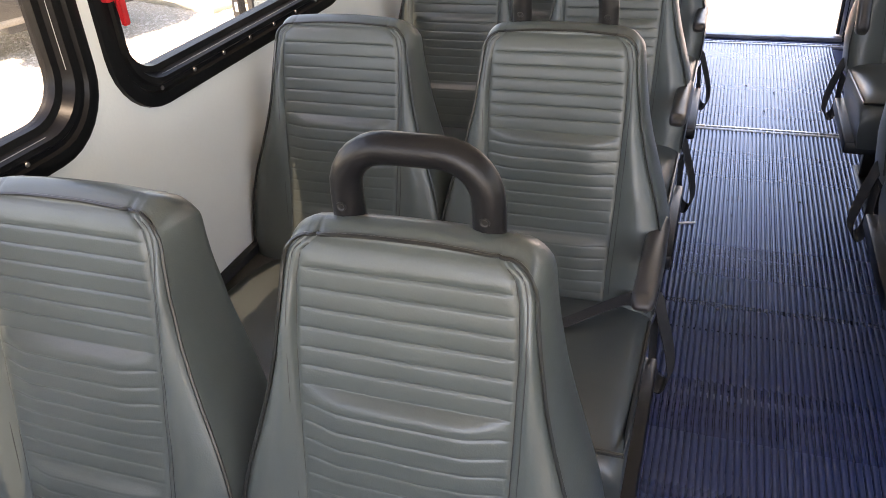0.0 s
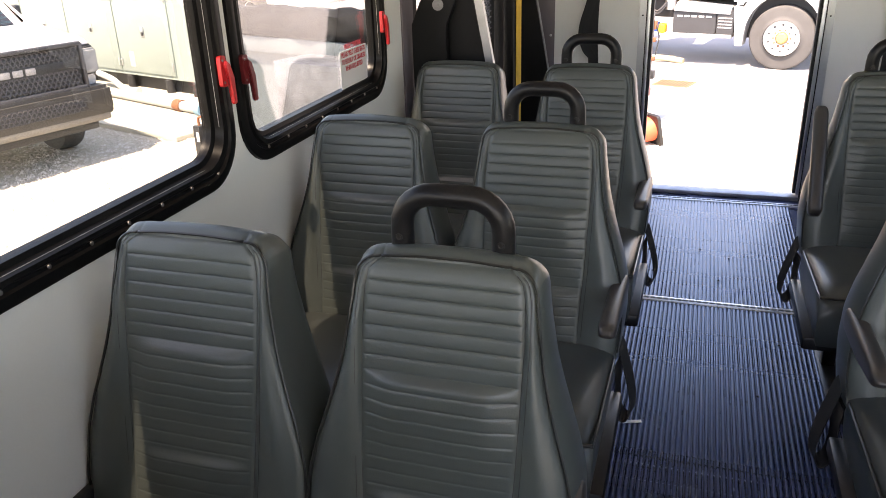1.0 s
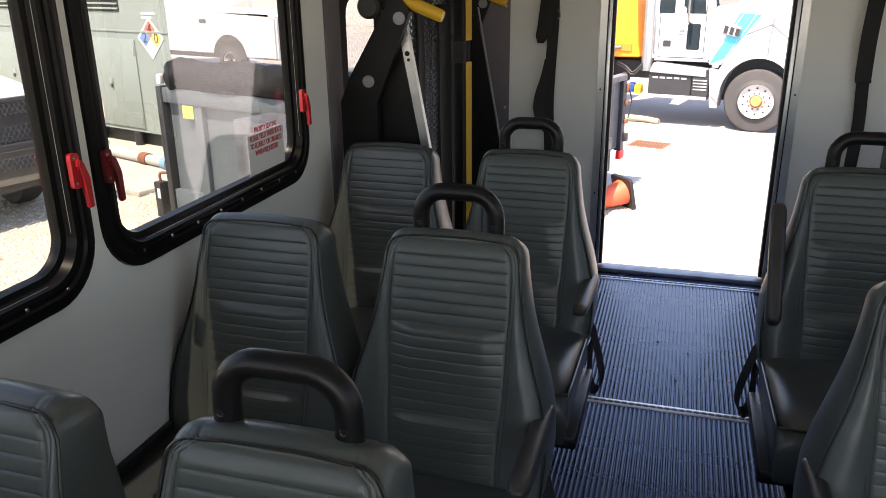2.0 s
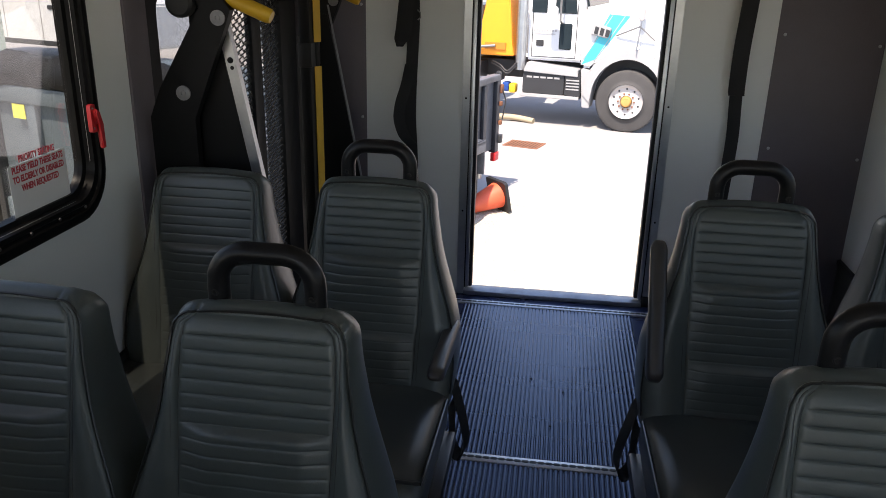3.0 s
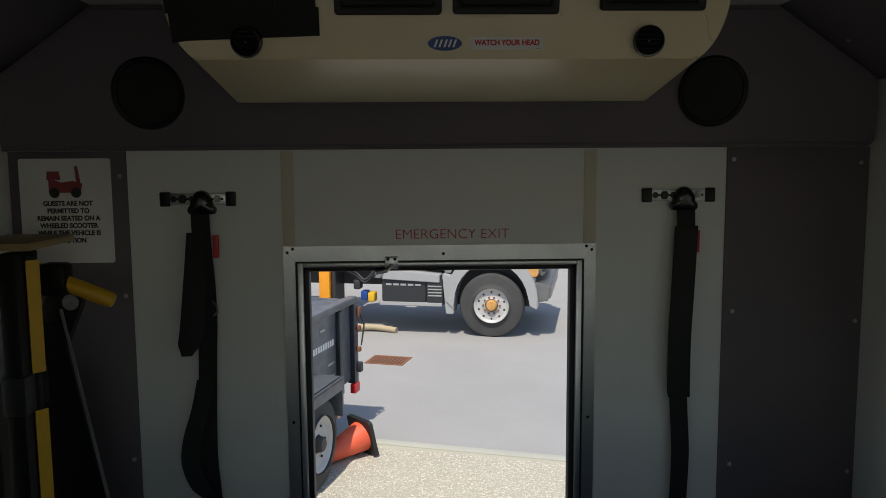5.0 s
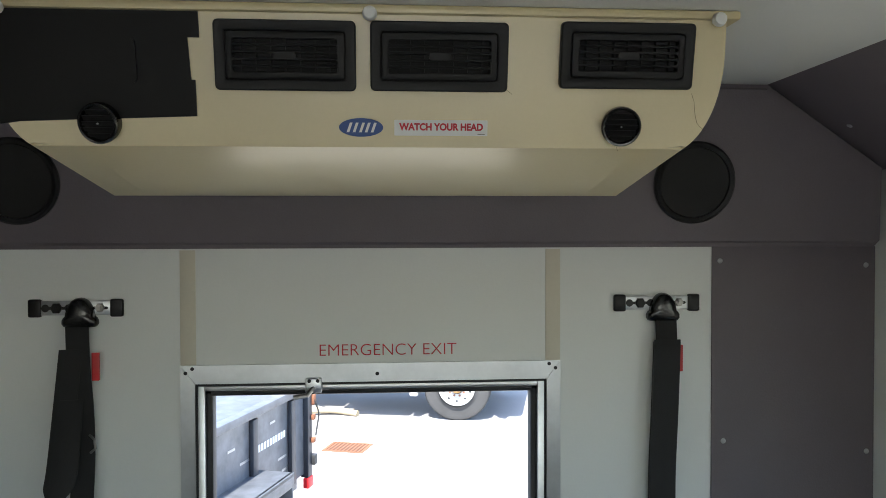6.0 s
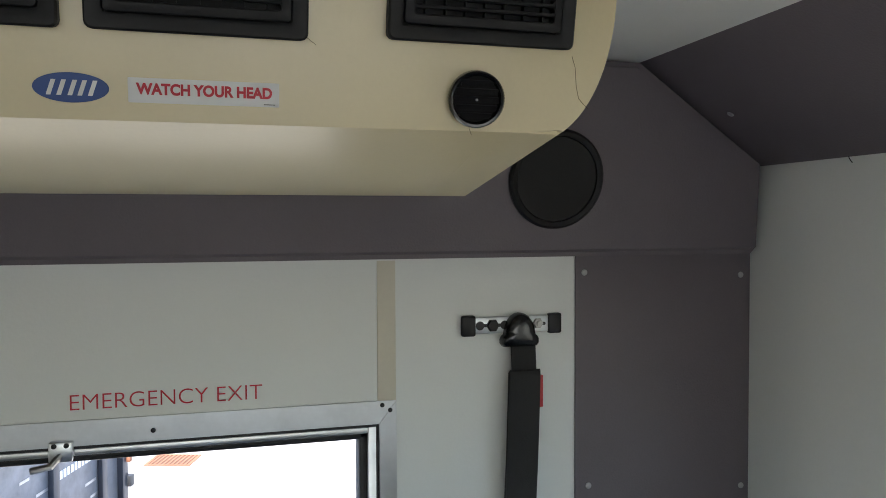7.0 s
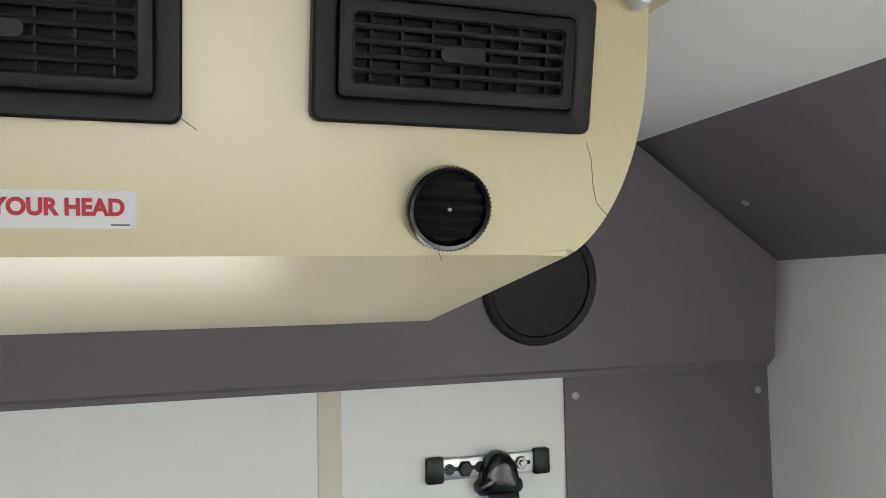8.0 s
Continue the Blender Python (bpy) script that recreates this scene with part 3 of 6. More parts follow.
def double_seat(x, y, s, label, raised=False, lap=False, gap=0.451):
    """Two seats side by side, facing the front of the bus. s: -1 with the window seat at the left, 1 at the right."""
    t = thing("double_seat", label, "bus seat", "double passenger seats", pose(x, y, 0) @ Matrix.Diagonal((1, 1, 0.99, 1)))
    for dx, aisle in ((0.0, True), (s * gap, False)):
        at = Matrix.Translation((dx, 0, 0))
        back = shared("backrest", backrest_mesh, VINYL, t, at, "ribbed grey vinyl backrest", 50)
        shared("piping", edge_piping, PIPING, back, Matrix())
        for sd in (-1, 1):
            for off in (0.0, 0.0095):
                shared("seam%d%d/seam" % (sd, off > 0), lambda: seam_line(sd, off), INK, back, Matrix())
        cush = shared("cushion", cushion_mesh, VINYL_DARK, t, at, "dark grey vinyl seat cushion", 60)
        shared("cushion/piping", cushion_piping, PIPING, cush, Matrix())
        if aisle:
            h = shared("grab_handle", lambda: tube(bmesh.new(), handle_path(), 0.0185, 16), BLACK, t, at, "black moulded plastic grab handle", 60)
            for sx in (-0.082, 0.082):
                shared("grab_handle/screw", lambda: lathe(bmesh.new(), [(0.0062, 0.0), (0.0058, 0.0022), (0.0045, 0.0024), (0.003, 0.0012), (0.0, 0.0012)], 12), SCREW, h, Matrix.Translation((sx, -0.0172, 0.933)) @ pose(0, 0, 0, 90, 0, 0), "recessed steel screw")
            ax = -s * 0.212
            shared("armrest", armrest_mesh, ARM, t, (Matrix.Translation((ax + 0.004 * s, -0.204, 0.542)) @ pose(0, 0, 0, -120, 0, 0) if raised else Matrix.Translation((ax, -0.075, 0.53)) @ pose(0, 0, 0, -4, 0, 0)), "dark grey folding armrest", 60)
            shared("seat_belt", belt_loop, WEB, t, Matrix.Translation((-s * 0.222, -0.13, 0.0)) @ Matrix.Diagonal((-s, 1, 1, 1)), "loose black seat belt webbing")
            if lap:
                shared("lap_belt", lap_belt, WEB, t, at @ Matrix.Diagonal((-s, 1, 1, 1)), "black lap belt lying across the cushion")
    bm = B(-0.24, -0.56, 0.235, 0.24 + 0.445, -0.16, 0.275, 0.008) if s > 0 else B(-0.24 - 0.445, -0.56, 0.235, 0.24, -0.16, 0.275, 0.008)
    part("seat_frame", bm, BLACK, t)
    for dx in (-s * 0.10, s * 0.50):
        for dy in (-0.50, -0.22):
            shared("leg", lambda: B(-0.02, -0.02, 0.0, 0.02, 0.02, 0.24, 0.004), BLACK, t, Matrix.Translation((dx, dy, 0)))
        shared("foot_rail", lambda: B(-0.03, -0.56, 0.0, 0.03, -0.14, 0.012, 0.003), BLACK, t, Matrix.Translation((dx, 0, 0)))
    return t


SEAT = "grey ribbed vinyl double bus seat with a black grab handle"
double_seat(-0.495, -3.804, -1, SEAT, gap=0.458)
double_seat(-0.485, -3.022, -1, "grey ribbed vinyl double bus seat with a belt across its cushion", lap=True)
double_seat(-0.491, -2.222, -1, SEAT)
double_seat(-0.485, -1.408, -1, SEAT)
double_seat(0.452, -2.285, 1, SEAT)
double_seat(0.441, -1.426, 1, "grey ribbed vinyl double bus seat with its armrest folded up", raised=True)


# ---- window latches and stickers ----
def red_latch(y, z, tilt, paint=None):
    t = thing("window_latch", "red plastic emergency window latch", "latch", "window latches", pose(LX + 0.011, y, z, tilt, 0, 0) @ Matrix.Diagonal((0.85, 0.8, 0.8, 1)))
    part("bracket", prism(bmesh.new(), rrect(0.028, 0.085, 0.008, 3), 0.0, 0.012, Matrix(((0, 0, 1, 0), (1, 0, 0, 0), (0, 1, 0, 0), (0, 0, 0, 1)))), paint or RED, t)
    bm = prism(bmesh.new(), [(0.0, 0.03), (0.016, 0.02), (0.03, -0.02), (0.03, -0.095), (0.012, -0.095), (0.01, -0.02), (-0.006, 0.015)], 0.012, 0.024, Matrix(((0, 0, 1, 0), (1, 0, 0, 0), (0, 1, 0, 0), (0, 0, 0, 1))))
    bmesh.ops.bevel(bm, geom=bm.edges[:], offset=0.003, segments=2, affect="EDGES")
    part("lever", bm, paint or RED, t)
    for dz in (0.03, -0.03):
        part("rivet", lathe(bmesh.new(), [(0.004, 0), (0.004, 0.0135), (0, 0.015)], 10), CHROME, t, "steel rivet", Matrix.Translation((0, -0.004, dz)) @ pose(0, 0, 0, 0, 90, 0))


red_latch(-2.566, 1.080, 0)
# darker red copy carries the shade on this latch's back
red_latch(-2.474, 1.068, 0, material("shaded_red_plastic", (0.16, 0.012, 0.016), 0.4, vary=0.2))
red_latch(-1.594, 1.065, 0)
red_latch(-3.447, 1.070, 0)

notice = thing("window_sticker", "clear window sticker with red seating notice", "sticker", m=pose(LX - 0.018, -1.772, 0.945, 90, 0, 90))
part("sheet", prism(bmesh.new(), rrect(0.205, 0.125, 0.004, 2), 0.0, 0.0006), PAPER, notice)
lettering("lettering", "PRIORITY SEATING\nPLEASE YIELD THESE SEATS\nTO ELDERLY OR DISABLED\nWHEN REQUESTED", 0.0205, REDINK, notice, pose(0, 0.040, 0.001), squeeze=0.74, bold=0.0006, spacing=1.05)

faded = thing("window_sticker", "white window sticker with red lettering bars", "sticker", m=pose(RX + 0.0175, -0.742, 0.937, 90, 0, -90))
part("sheet", prism(bmesh.new(), rrect(0.205, 0.125, 0.004, 2), 0.0, 0.0006), PAPER, faded)
bm = bmesh.new()
for k, wide in enumerate((0.15, 0.19, 0.18, 0.14)):
    box(bm, -wide / 2, 0.034 - k * 0.024, 0.0008, wide / 2, 0.047 - k * 0.024, 0.0014)
part("print", bm, REDINK, faded, "red lettering bars")
tagged(part("loose_thread", tube(bmesh.new(), smooth_line([(1.207, -0.280, 1.858), (1.201, -0.284, 1.848), (1.203, -0.290, 1.838)]), 0.0009, 5), INK), "dark loose thread at the edge of the wall panel", "thread")

# ---- rear emergency door frame ----
door = tagged(new("door_rear"), "open emergency door frame of brushed aluminium", kind="structure")
bm = bmesh.new()
for s in (-1, 1):
    prism(bm, [(s * 0.437, 0.0), (s * 0.437, 1.402), (s * 0.4045, 1.3595), (s * 0.4045, 0.0)][:: s], 0.0, 0.006, pose(0, 0, 0, 90, 0, 0))
part("jamb", bm, ALU, door)
part("head", prism(bmesh.new(), [(-0.436, 1.4025), (0.436, 1.4025), (0.404, 1.3600), (-0.404, 1.3600)], 0.0, 0.0065, pose(0, 0, 0, 90, 0, 0)), ALU, door)
bm = bmesh.new()
for s in (-1, 1):
    box(bm, s * 0.3990, -0.002, 0.03, s * 0.384, 0.07, 1.3540, 0.0015)
box(bm, -0.3838, -0.002, 1.3425, 0.3838, 0.07, 1.3540, 0.0015)
part("reveal", bm, ALU, door)
# black strips stand for the shadow in the gap between frame sections
bm = bmesh.new()
for s in (-1, 1):
    box(bm, s * 0.3992, -0.0008, 0.03, s * 0.4043, 0.03, 1.3541)
box(bm, -0.4043, -0.0008, 1.3542, 0.4043, 0.03, 1.3598)
part("frame_seal", bm, RUBBER, door, "thin black strip drawn as the shadow gap between frame sections")
bm = bmesh.new()
for s in (-1, 1):
    box(bm, s * 0.386, 0.012, 0.03, s * 0.368, 0.05, 1.345, 0.005)
box(bm, -0.386, 0.012, 1.328, 0.386, 0.05, 1.350, 0.005)
part("gasket", bm, RUBBER, door, "black rubber door seal")
part("sill", B(-0.405, -0.022, 0.0, 0.40, 0.058, 0.022, 0.004), material("worn_sill_metal", (0.36, 0.37, 0.40), 0.45, metal=0.8, vary=0.4, stain=14), door, "worn aluminium door sill")
part("striker", B(-0.155, -0.022, 1.338, -0.118, -0.006, 1.372, 0.003), ALU, door, "steel door striker")
part("bolt", tube(bmesh.new(), [(-0.135, -0.016, 1.352), (-0.15, -0.03, 1.335), (-0.18, -0.03, 1.33)], 0.006, 8), CHROME, door)
scr = None
for x, z in ((-0.425, 1.385), (-0.41, 1.395), (0.425, 1.385), (0.41, 1.395), (0.008, 1.378), (-0.127, 1.366), (-0.146, 1.366), (-0.42, 0.9), (0.42, 0.9), (-0.42, 0.4), (0.42, 0.4)):
    if scr is None:
        scr = part("screw", lathe(bmesh.new(), [(0.0045, 0), (0.004, 0.002), (0, 0.003)], 10), BLACK, door, "dark screw head", pose(x, -0.0065, z, 90, 0, 0))
    else:
        again(scr, "screw", pose(x, -0.0065 if z > 1.37 or z < 1 else -0.022, z, 90, 0, 0))
lettering("door_lettering", "EMERGENCY EXIT", 0.039, REDINK, None, pose(0.033, -0.0016, 1.4315, 90, 0, 0), squeeze=1.02, bold=-0.0005)
tagged(bpy.data.objects["door_lettering"], "thin red capital letters above the rear door", "lettering")

PIN = material("grey_fastener_metal", (0.50, 0.50, 0.50), 0.45, metal=0.4, vary=0.3)
for k, (x, z) in enumerate(((0.822, 1.634), (1.185, 1.622), (0.832, 1.203), (1.190, 1.170), (0.838, 0.75), (1.190, 0.72), (-0.872, 1.60), (-0.872, 1.27), (-0.872, 0.8))):
    if k == 0:
        pin = tagged(part("panel_fastener", lathe(bmesh.new(), [(0.0065, 0), (0.006, 0.002), (0.0035, 0.003), (0, 0.0033)], 14), PIN, None, "", pose(x, -0.005, z, 90, 0, 0)), "small round metal fastener on the grey panel", "fastener", "panel fasteners")
    else:
        copy_thing(pin, pose(x, -0.005, z, 90, 0, 0))
for x, y, z in ((1.046, -0.16, 1.936), (1.046, -1.1, 1.936)):
    copy_thing(pin, pose(x, y, z, 0, -180 + 34, 0))


# ---- shoulder belts on the rear wall ----
GLOSS_PLASTIC = material("glossy_black_plastic", (0.008, 0.008, 0.0085), 0.20, vary=0.2, grain=200, bump=0.05, spec=0.6)


def shoulder_belt(x, side):
    t = thing("shoulder_belt", "black shoulder belt hanging from an aluminium wall track", "seat belt", "rear wall shoulder belts", pose(x, 0, 1.536))
    tr = part("wall_track", B(-0.078, -0.009, -0.016, 0.078, 0.0, 0.016, 0.002), ALU, t, "slotted aluminium track")
    # the track's slot and holes are dark pieces laid on for their shade
    part("slot", prism(bmesh.new(), rrect(0.140, 0.0065, 0.003, 3), 0.0, 0.0005, pose(0, -0.0091, 0.0, 90, 0, 0)), SCREW, tr)
    for cx in (-0.066, -0.0155, 0.0155):
        part("slot_hole", lathe(bmesh.new(), [(0.0088, 0), (0.0088, 0.0006)], 16), SCREW, tr, "dark disc drawn as a round key hole", pose(cx, -0.0092, 0.0, 90, 0, 0))
    part("bolt", lathe(bmesh.new(), [(0.0125, 0), (0.0125, 0.006), (0.010, 0.008), (0.0, 0.008)], 6), BLACK, tr, "black bolt head", pose(-0.041, -0.0090, 0.0, 90, 0, 0))
    part("nut", lathe(bmesh.new(), [(0.0105, 0), (0.0105, 0.004), (0.009, 0.006), (0.005, 0.006), (0.005, 0.011), (0.0, 0.011)], 6), CHROME, tr, "steel nut", pose(0.053, -0.0090, 0.001, 90, 0, 0))
    for s in (-1, 1):
        part("end_cap", B(s * 0.075, -0.014, -0.020, s * 0.103, 0.0, 0.020, 0.004), BLACK, t, "black plastic end cap")
    # the anchor: a domed cap with two rounded ears
    side_line = [(0.0, 0.024), (0.008, 0.0225), (0.016, 0.018), (0.0225, 0.010), (0.0275, 0.0), (0.030, -0.010), (0.0315, -0.018), (0.0355, -0.021), (0.0385, -0.027), (0.0385, -0.035), (0.034, -0.041), (0.026, -0.042), (0.0, -0.042)]
    outline = side_line + [(-x, z) for x, z in side_line[-2:0:-1]]
    bm = bmesh.new()
    levels = [[bm.verts.new((0.012 + x * q, -0.009 - d, (z + 0.012) * q - 0.012)) for x, z in outline] for q, d in ((1.0, 0.0), (1.0, 0.011), (0.97, 0.016), (0.89, 0.0205), (0.75, 0.024), (0.5, 0.0262), (0.2, 0.027))]
    for p, q in zip(levels, levels[1:]):
        for k in range(len(outline)):
            bm.faces.new((p[k], p[(k + 1) % len(outline)], q[(k + 1) % len(outline)], q[k]))
    bm.faces.new(levels[0]), bm.faces.new(levels[-1])
    part("anchor", bm, GLOSS_PLASTIC, t, "black glossy belt anchor", angle=50)
    run = [(0.012 + 0.006 * math.sin(i * 0.9 + side), -0.022 - 0.006 * (i % 3 == 1), -0.03 - i * 0.1) for i in range(15)]
    part("webbing", ribbon(bmesh.new(), smooth_line(run, 4), 0.05, (1, 0, 0), 0.004), WEB, t)
    if side > 0:
        bm = ribbon(bmesh.new(), smooth_line([(0.018, -0.027, -0.088), (0.016, -0.032, -0.11), (0.010, -0.036, -0.25), (0.004, -0.036, -0.40), (0.006, -0.032, -0.55), (0.01, -0.026, -0.57)]), 0.062, (1, 0, 0), 0.012)
        bmesh.ops.bevel(bm, geom=[e for e in bm.edges if e.calc_length() > 0.05 or len(e.link_faces) == 2 and e.calc_face_angle(0) > 0.8], offset=0.004, segments=2, affect="EDGES")
        part("sleeve", bm, WEB, t, "padded belt sleeve")
    else:
        bm = ribbon(bmesh.new(), smooth_line([(-0.004, -0.03, -0.09), (-0.014, -0.036, -0.2), (-0.03, -0.04, -0.35), (-0.038, -0.045, -0.40), (-0.036, -0.055, -0.425), (-0.024, -0.066, -0.41), (-0.01, -0.05, -0.36), (0.0, -0.04, -0.2)]), 0.048, (1, 0.15, 0), 0.004, 0.45)
        part("slack_loop", bm, WEB, t, "doubled slack webbing")
        bm = ribbon(bmesh.new(), smooth_line([(0.008, -0.028, -0.50), (-0.008, -0.036, -0.58), (-0.03, -0.05, -0.66), (-0.036, -0.055, -0.73), (-0.016, -0.05, -0.80), (0.012, -0.03, -0.84)]), 0.05, (1, 0.2, 0), 0.004)
        part("slack_loop", bm, WEB, t, "doubled slack webbing")
        part("hook", tube(bmesh.new(), [(0.034, -0.03, -0.28), (0.046, -0.034, -0.29), (0.048, -0.034, -0.31), (0.036, -0.03, -0.32)], 0.003, 6), CHROME, t, "small steel hook")
    part("tag", B(0.040, -0.030, -0.160, 0.056, -0.022, -0.098, 0.001), RED, t, "red fabric tag")
    part("retractor", B(-0.03, -0.085, -1.535, 0.055, -0.015, -1.44, 0.008), BLACK, t, "black belt retractor on the floor")
    part("retractor_plate", B(0.0555, -0.08, -1.53, 0.0585, -0.018, -1.45, 0.001), ALU, t, "steel retractor plate")


shoulder_belt(-0.663, -1)
shoulder_belt(0.667, 1)

# ---- notice on the rear corner panel ----
sign = thing("notice_sheet", "laminated white notice with a red scooter picture", "sign", m=pose(-1.018, -0.0055, 1.506, 90, 0, 0))
part("sheet", prism(bmesh.new(), rrect(0.246, 0.285, 0.006, 2), 0.0, 0.001), PAPER, sign)
lettering("lettering", "GUESTS ARE NOT\nPERMITTED TO\nREMAIN SEATED ON A\nWHEELED SCOOTER\nWHILE THE VEHICLE IS\nIN MOTION", 0.0180, INK, sign, pose(0.004, -0.030, 0.0014), squeeze=0.92, bold=0.0008, spacing=1.12)
bm = bmesh.new()
for o in ([(-0.045, 0.05), (0.04, 0.05), (0.046, 0.075), (0.02, 0.082), (-0.01, 0.078), (-0.045, 0.09)], [(-0.05, 0.085), (-0.012, 0.085), (-0.016, 0.108), (-0.048, 0.108)], [(0.03, 0.07), (0.042, 0.07), (0.034, 0.122), (0.026, 0.122)]):
    prism(bm, o, 0.001, 0.0016)
part("picture", bm, material("red_print", (0.3, 0.05, 0.05), 0.5), sign, "red printed scooter")
for cx in (-0.03, 0.028):
    part("printed_wheel", lathe(bmesh.new(), [(0.014, 0.0016), (0.014, 0.002), (0, 0.002)], 14), INK, sign, "dark printed wheel", Matrix.Translation((cx, 0.05, 0)))

# ---- roof air conditioner over the rear door ----
ac = thing("air_conditioner", "cream plastic roof air conditioner with black louvred outlets", "air conditioner")
AC_TOP, AC_FRONT = 2.034, -0.668


def ac_y(z):
    return AC_FRONT + 0.195 * (AC_TOP - z)


bm = bmesh.new()
right = 0.5425
half = [(right, AC_TOP), (right, 1.975)]
for k in range(21):
    # one even curve from the upright side into the lower edge
    u = k / 20
    c0, c1, c2, c3 = (right, 1.955), (right - 0.003, 1.890), (right - 0.028, 1.848), (right - 0.055, 1.832)
    half.append(tuple((1 - u) ** 3 * c0[e] + 3 * u * (1 - u) ** 2 * c1[e] + 3 * u * u * (1 - u) * c2[e] + u ** 3 * c3[e] for e in (0, 1)))
front = [(-x, z) for x, z in half] + [((right - 0.055) * (k / 12 - 1), 1.832) for k in range(1, 24)] + half[::-1]
fl = [bm.verts.new((x, ac_y(z), z)) for x, z in front]
bl = [bm.verts.new((max(-0.506, min(0.506, x * 0.985)), -0.30, 1.774 + max(0, (z - 1.832)) * (AC_TOP - 1.774) / 0.202)) for x, z in front]
cl = [bm.verts.new((v.co.x, -0.075, max(v.co.z, 1.86))) for v in bl]
n = len(front)
# the belly swells down from the front crease and runs flat towards the back
loops = [fl]
for j in range(1, 12):
    u = j / 12
    row = []
    for p, q in zip(fl, bl):
        v = u + u * (1 - u) * smooth_step(0.0, 0.10, right - 0.055 - abs(p.co.x))
        row.append(bm.verts.new((p.co.x + (q.co.x - p.co.x) * u, p.co.y + (q.co.y - p.co.y) * u, p.co.z + (q.co.z - p.co.z) * v)))
    loops.append(row)
loops += [bl, cl]
for a, b in zip(loops, loops[1:]):
    for k in range(n - 1):
        bm.faces.new((a[k], a[k + 1], b[k + 1], b[k]))
face = bm.faces.new(fl)
bm.faces.new(cl)
for a, b in zip(loops, loops[1:]):
    bm.faces.new((a[0], b[0], b[-1], a[-1]))
bmesh.ops.bevel(bm, geom=[e for e in face.edges if max(v.co.z for v in e.verts) < AC_TOP - 0.001 or abs(e.verts[0].co.x - e.verts[1].co.x) < 0.01], offset=0.0045, segments=8, affect="EDGES")
part("housing", bm, CREAM, ac, "cream moulded housing", angle=6)
# the top flange and its knobs
part("flange", B(-0.56, AC_FRONT - 0.006, 2.021, 0.56, -0.1, 2.0345, 0.004), CREAM, ac)
for x in (-0.515, 0.005, 0.525):
    part("knob", lathe(bmesh.new(), [(0.009, 0), (0.011, 0.006), (0.009, 0.014), (0, 0.017)], 14), PAPER, ac, "round white knob", pose(x, ac_y(2.02) - 0.004, 2.02, 90, 0, 0))
FACE_TILT = math.degrees(math.atan(0.195))


def on_face(x, z):
    """A frame on the housing's front: x to the right, y up the face, z out of it."""
    return Matrix.Translation((x, ac_y(z), z)) @ pose(0, 0, 0, 90 + FACE_TILT, 0, 0)


OUTLET = material("dark_outlet_plastic", (0.008, 0.008, 0.0085), 0.5, vary=0.3, grain=300, bump=0.15, spec=0.35)


# near-black for speaker cloth, and for the shade inside outlets and holes
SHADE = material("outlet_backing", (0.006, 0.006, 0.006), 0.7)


def outlet(x, z, w, h):
    at = on_face(x, z)
    R = lambda d, r=0.005: rrect(w - 2 * d, h - 2 * d, r, 3)
    fr = part("outlet", ring(bmesh.new(), [(R(0, 0.007), -0.002), (R(0, 0.007), 0.011), (R(0.002, 0.006), 0.0135), (R(0.013), 0.0135), (R(0.0155), 0.0115), (R(0.0155), 0.001), (R(0.01), -0.002)]), OUTLET, ac, "black louvred air outlet", at)
    part("backing", prism(bmesh.new(), R(0.012), 0.0004, 0.0014), SHADE, fr)
    iw, ih = w - 0.034, h - 0.034
    I = lambda d: rrect(iw - 2 * d, ih - 2 * d, 0.004, 3)
    part("grille_rim", ring(bmesh.new(), [(I(0), 0.003), (I(0), 0.0135), (I(0.002), 0.0145), (I(0.008), 0.0145), (I(0.008), 0.003)]), OUTLET, fr)
    # five slots with round ends, one above the other
    cw, tier = iw - 0.0158, (ih - 0.0158) / 5
    grid = None
    for i in range(5):
        m = Matrix.Translation((0, (i - 2) * tier, 0))
        if grid is None:
            cell, hole = rrect(cw, tier, 0.0004, 5), rrect(cw - 0.003, tier - 0.0034, (tier - 0.0034) / 2 - 0.0002, 5)
            lip = rrect(cw - 0.0044, tier - 0.0044, (tier - 0.0044) / 2 - 0.0002, 5)
            grid = part("slot_frame", ring(bmesh.new(), [(cell, 0.0060), (cell, 0.0130), (hole, 0.0138), (lip, 0.0128), (lip, 0.0060)]), OUTLET, fr, "", m)
        else:
            again(grid, "slot_frame", m)
    rib = None
    for i in range(1, 8):
        m = Matrix.Translation((-iw / 2 + i * iw / 8, 0, 0.0092))
        rib = part("vane", B(-0.0008, -ih / 2 + 0.009, -0.004, 0.0008, ih / 2 - 0.009, 0.0035), OUTLET, fr, "", m) if rib is None else again(rib, "vane", m)
    part("thumb_slide", prism(bmesh.new(), rrect(0.032, 0.0100, 0.0048, 5), 0.006, 0.0160), OUTLET, fr)


outlet(-0.117, 1.962, 0.203, 0.100)
outlet(0.107, 1.963, 0.203, 0.100)
outlet(0.389, 1.968, 0.203, 0.097)


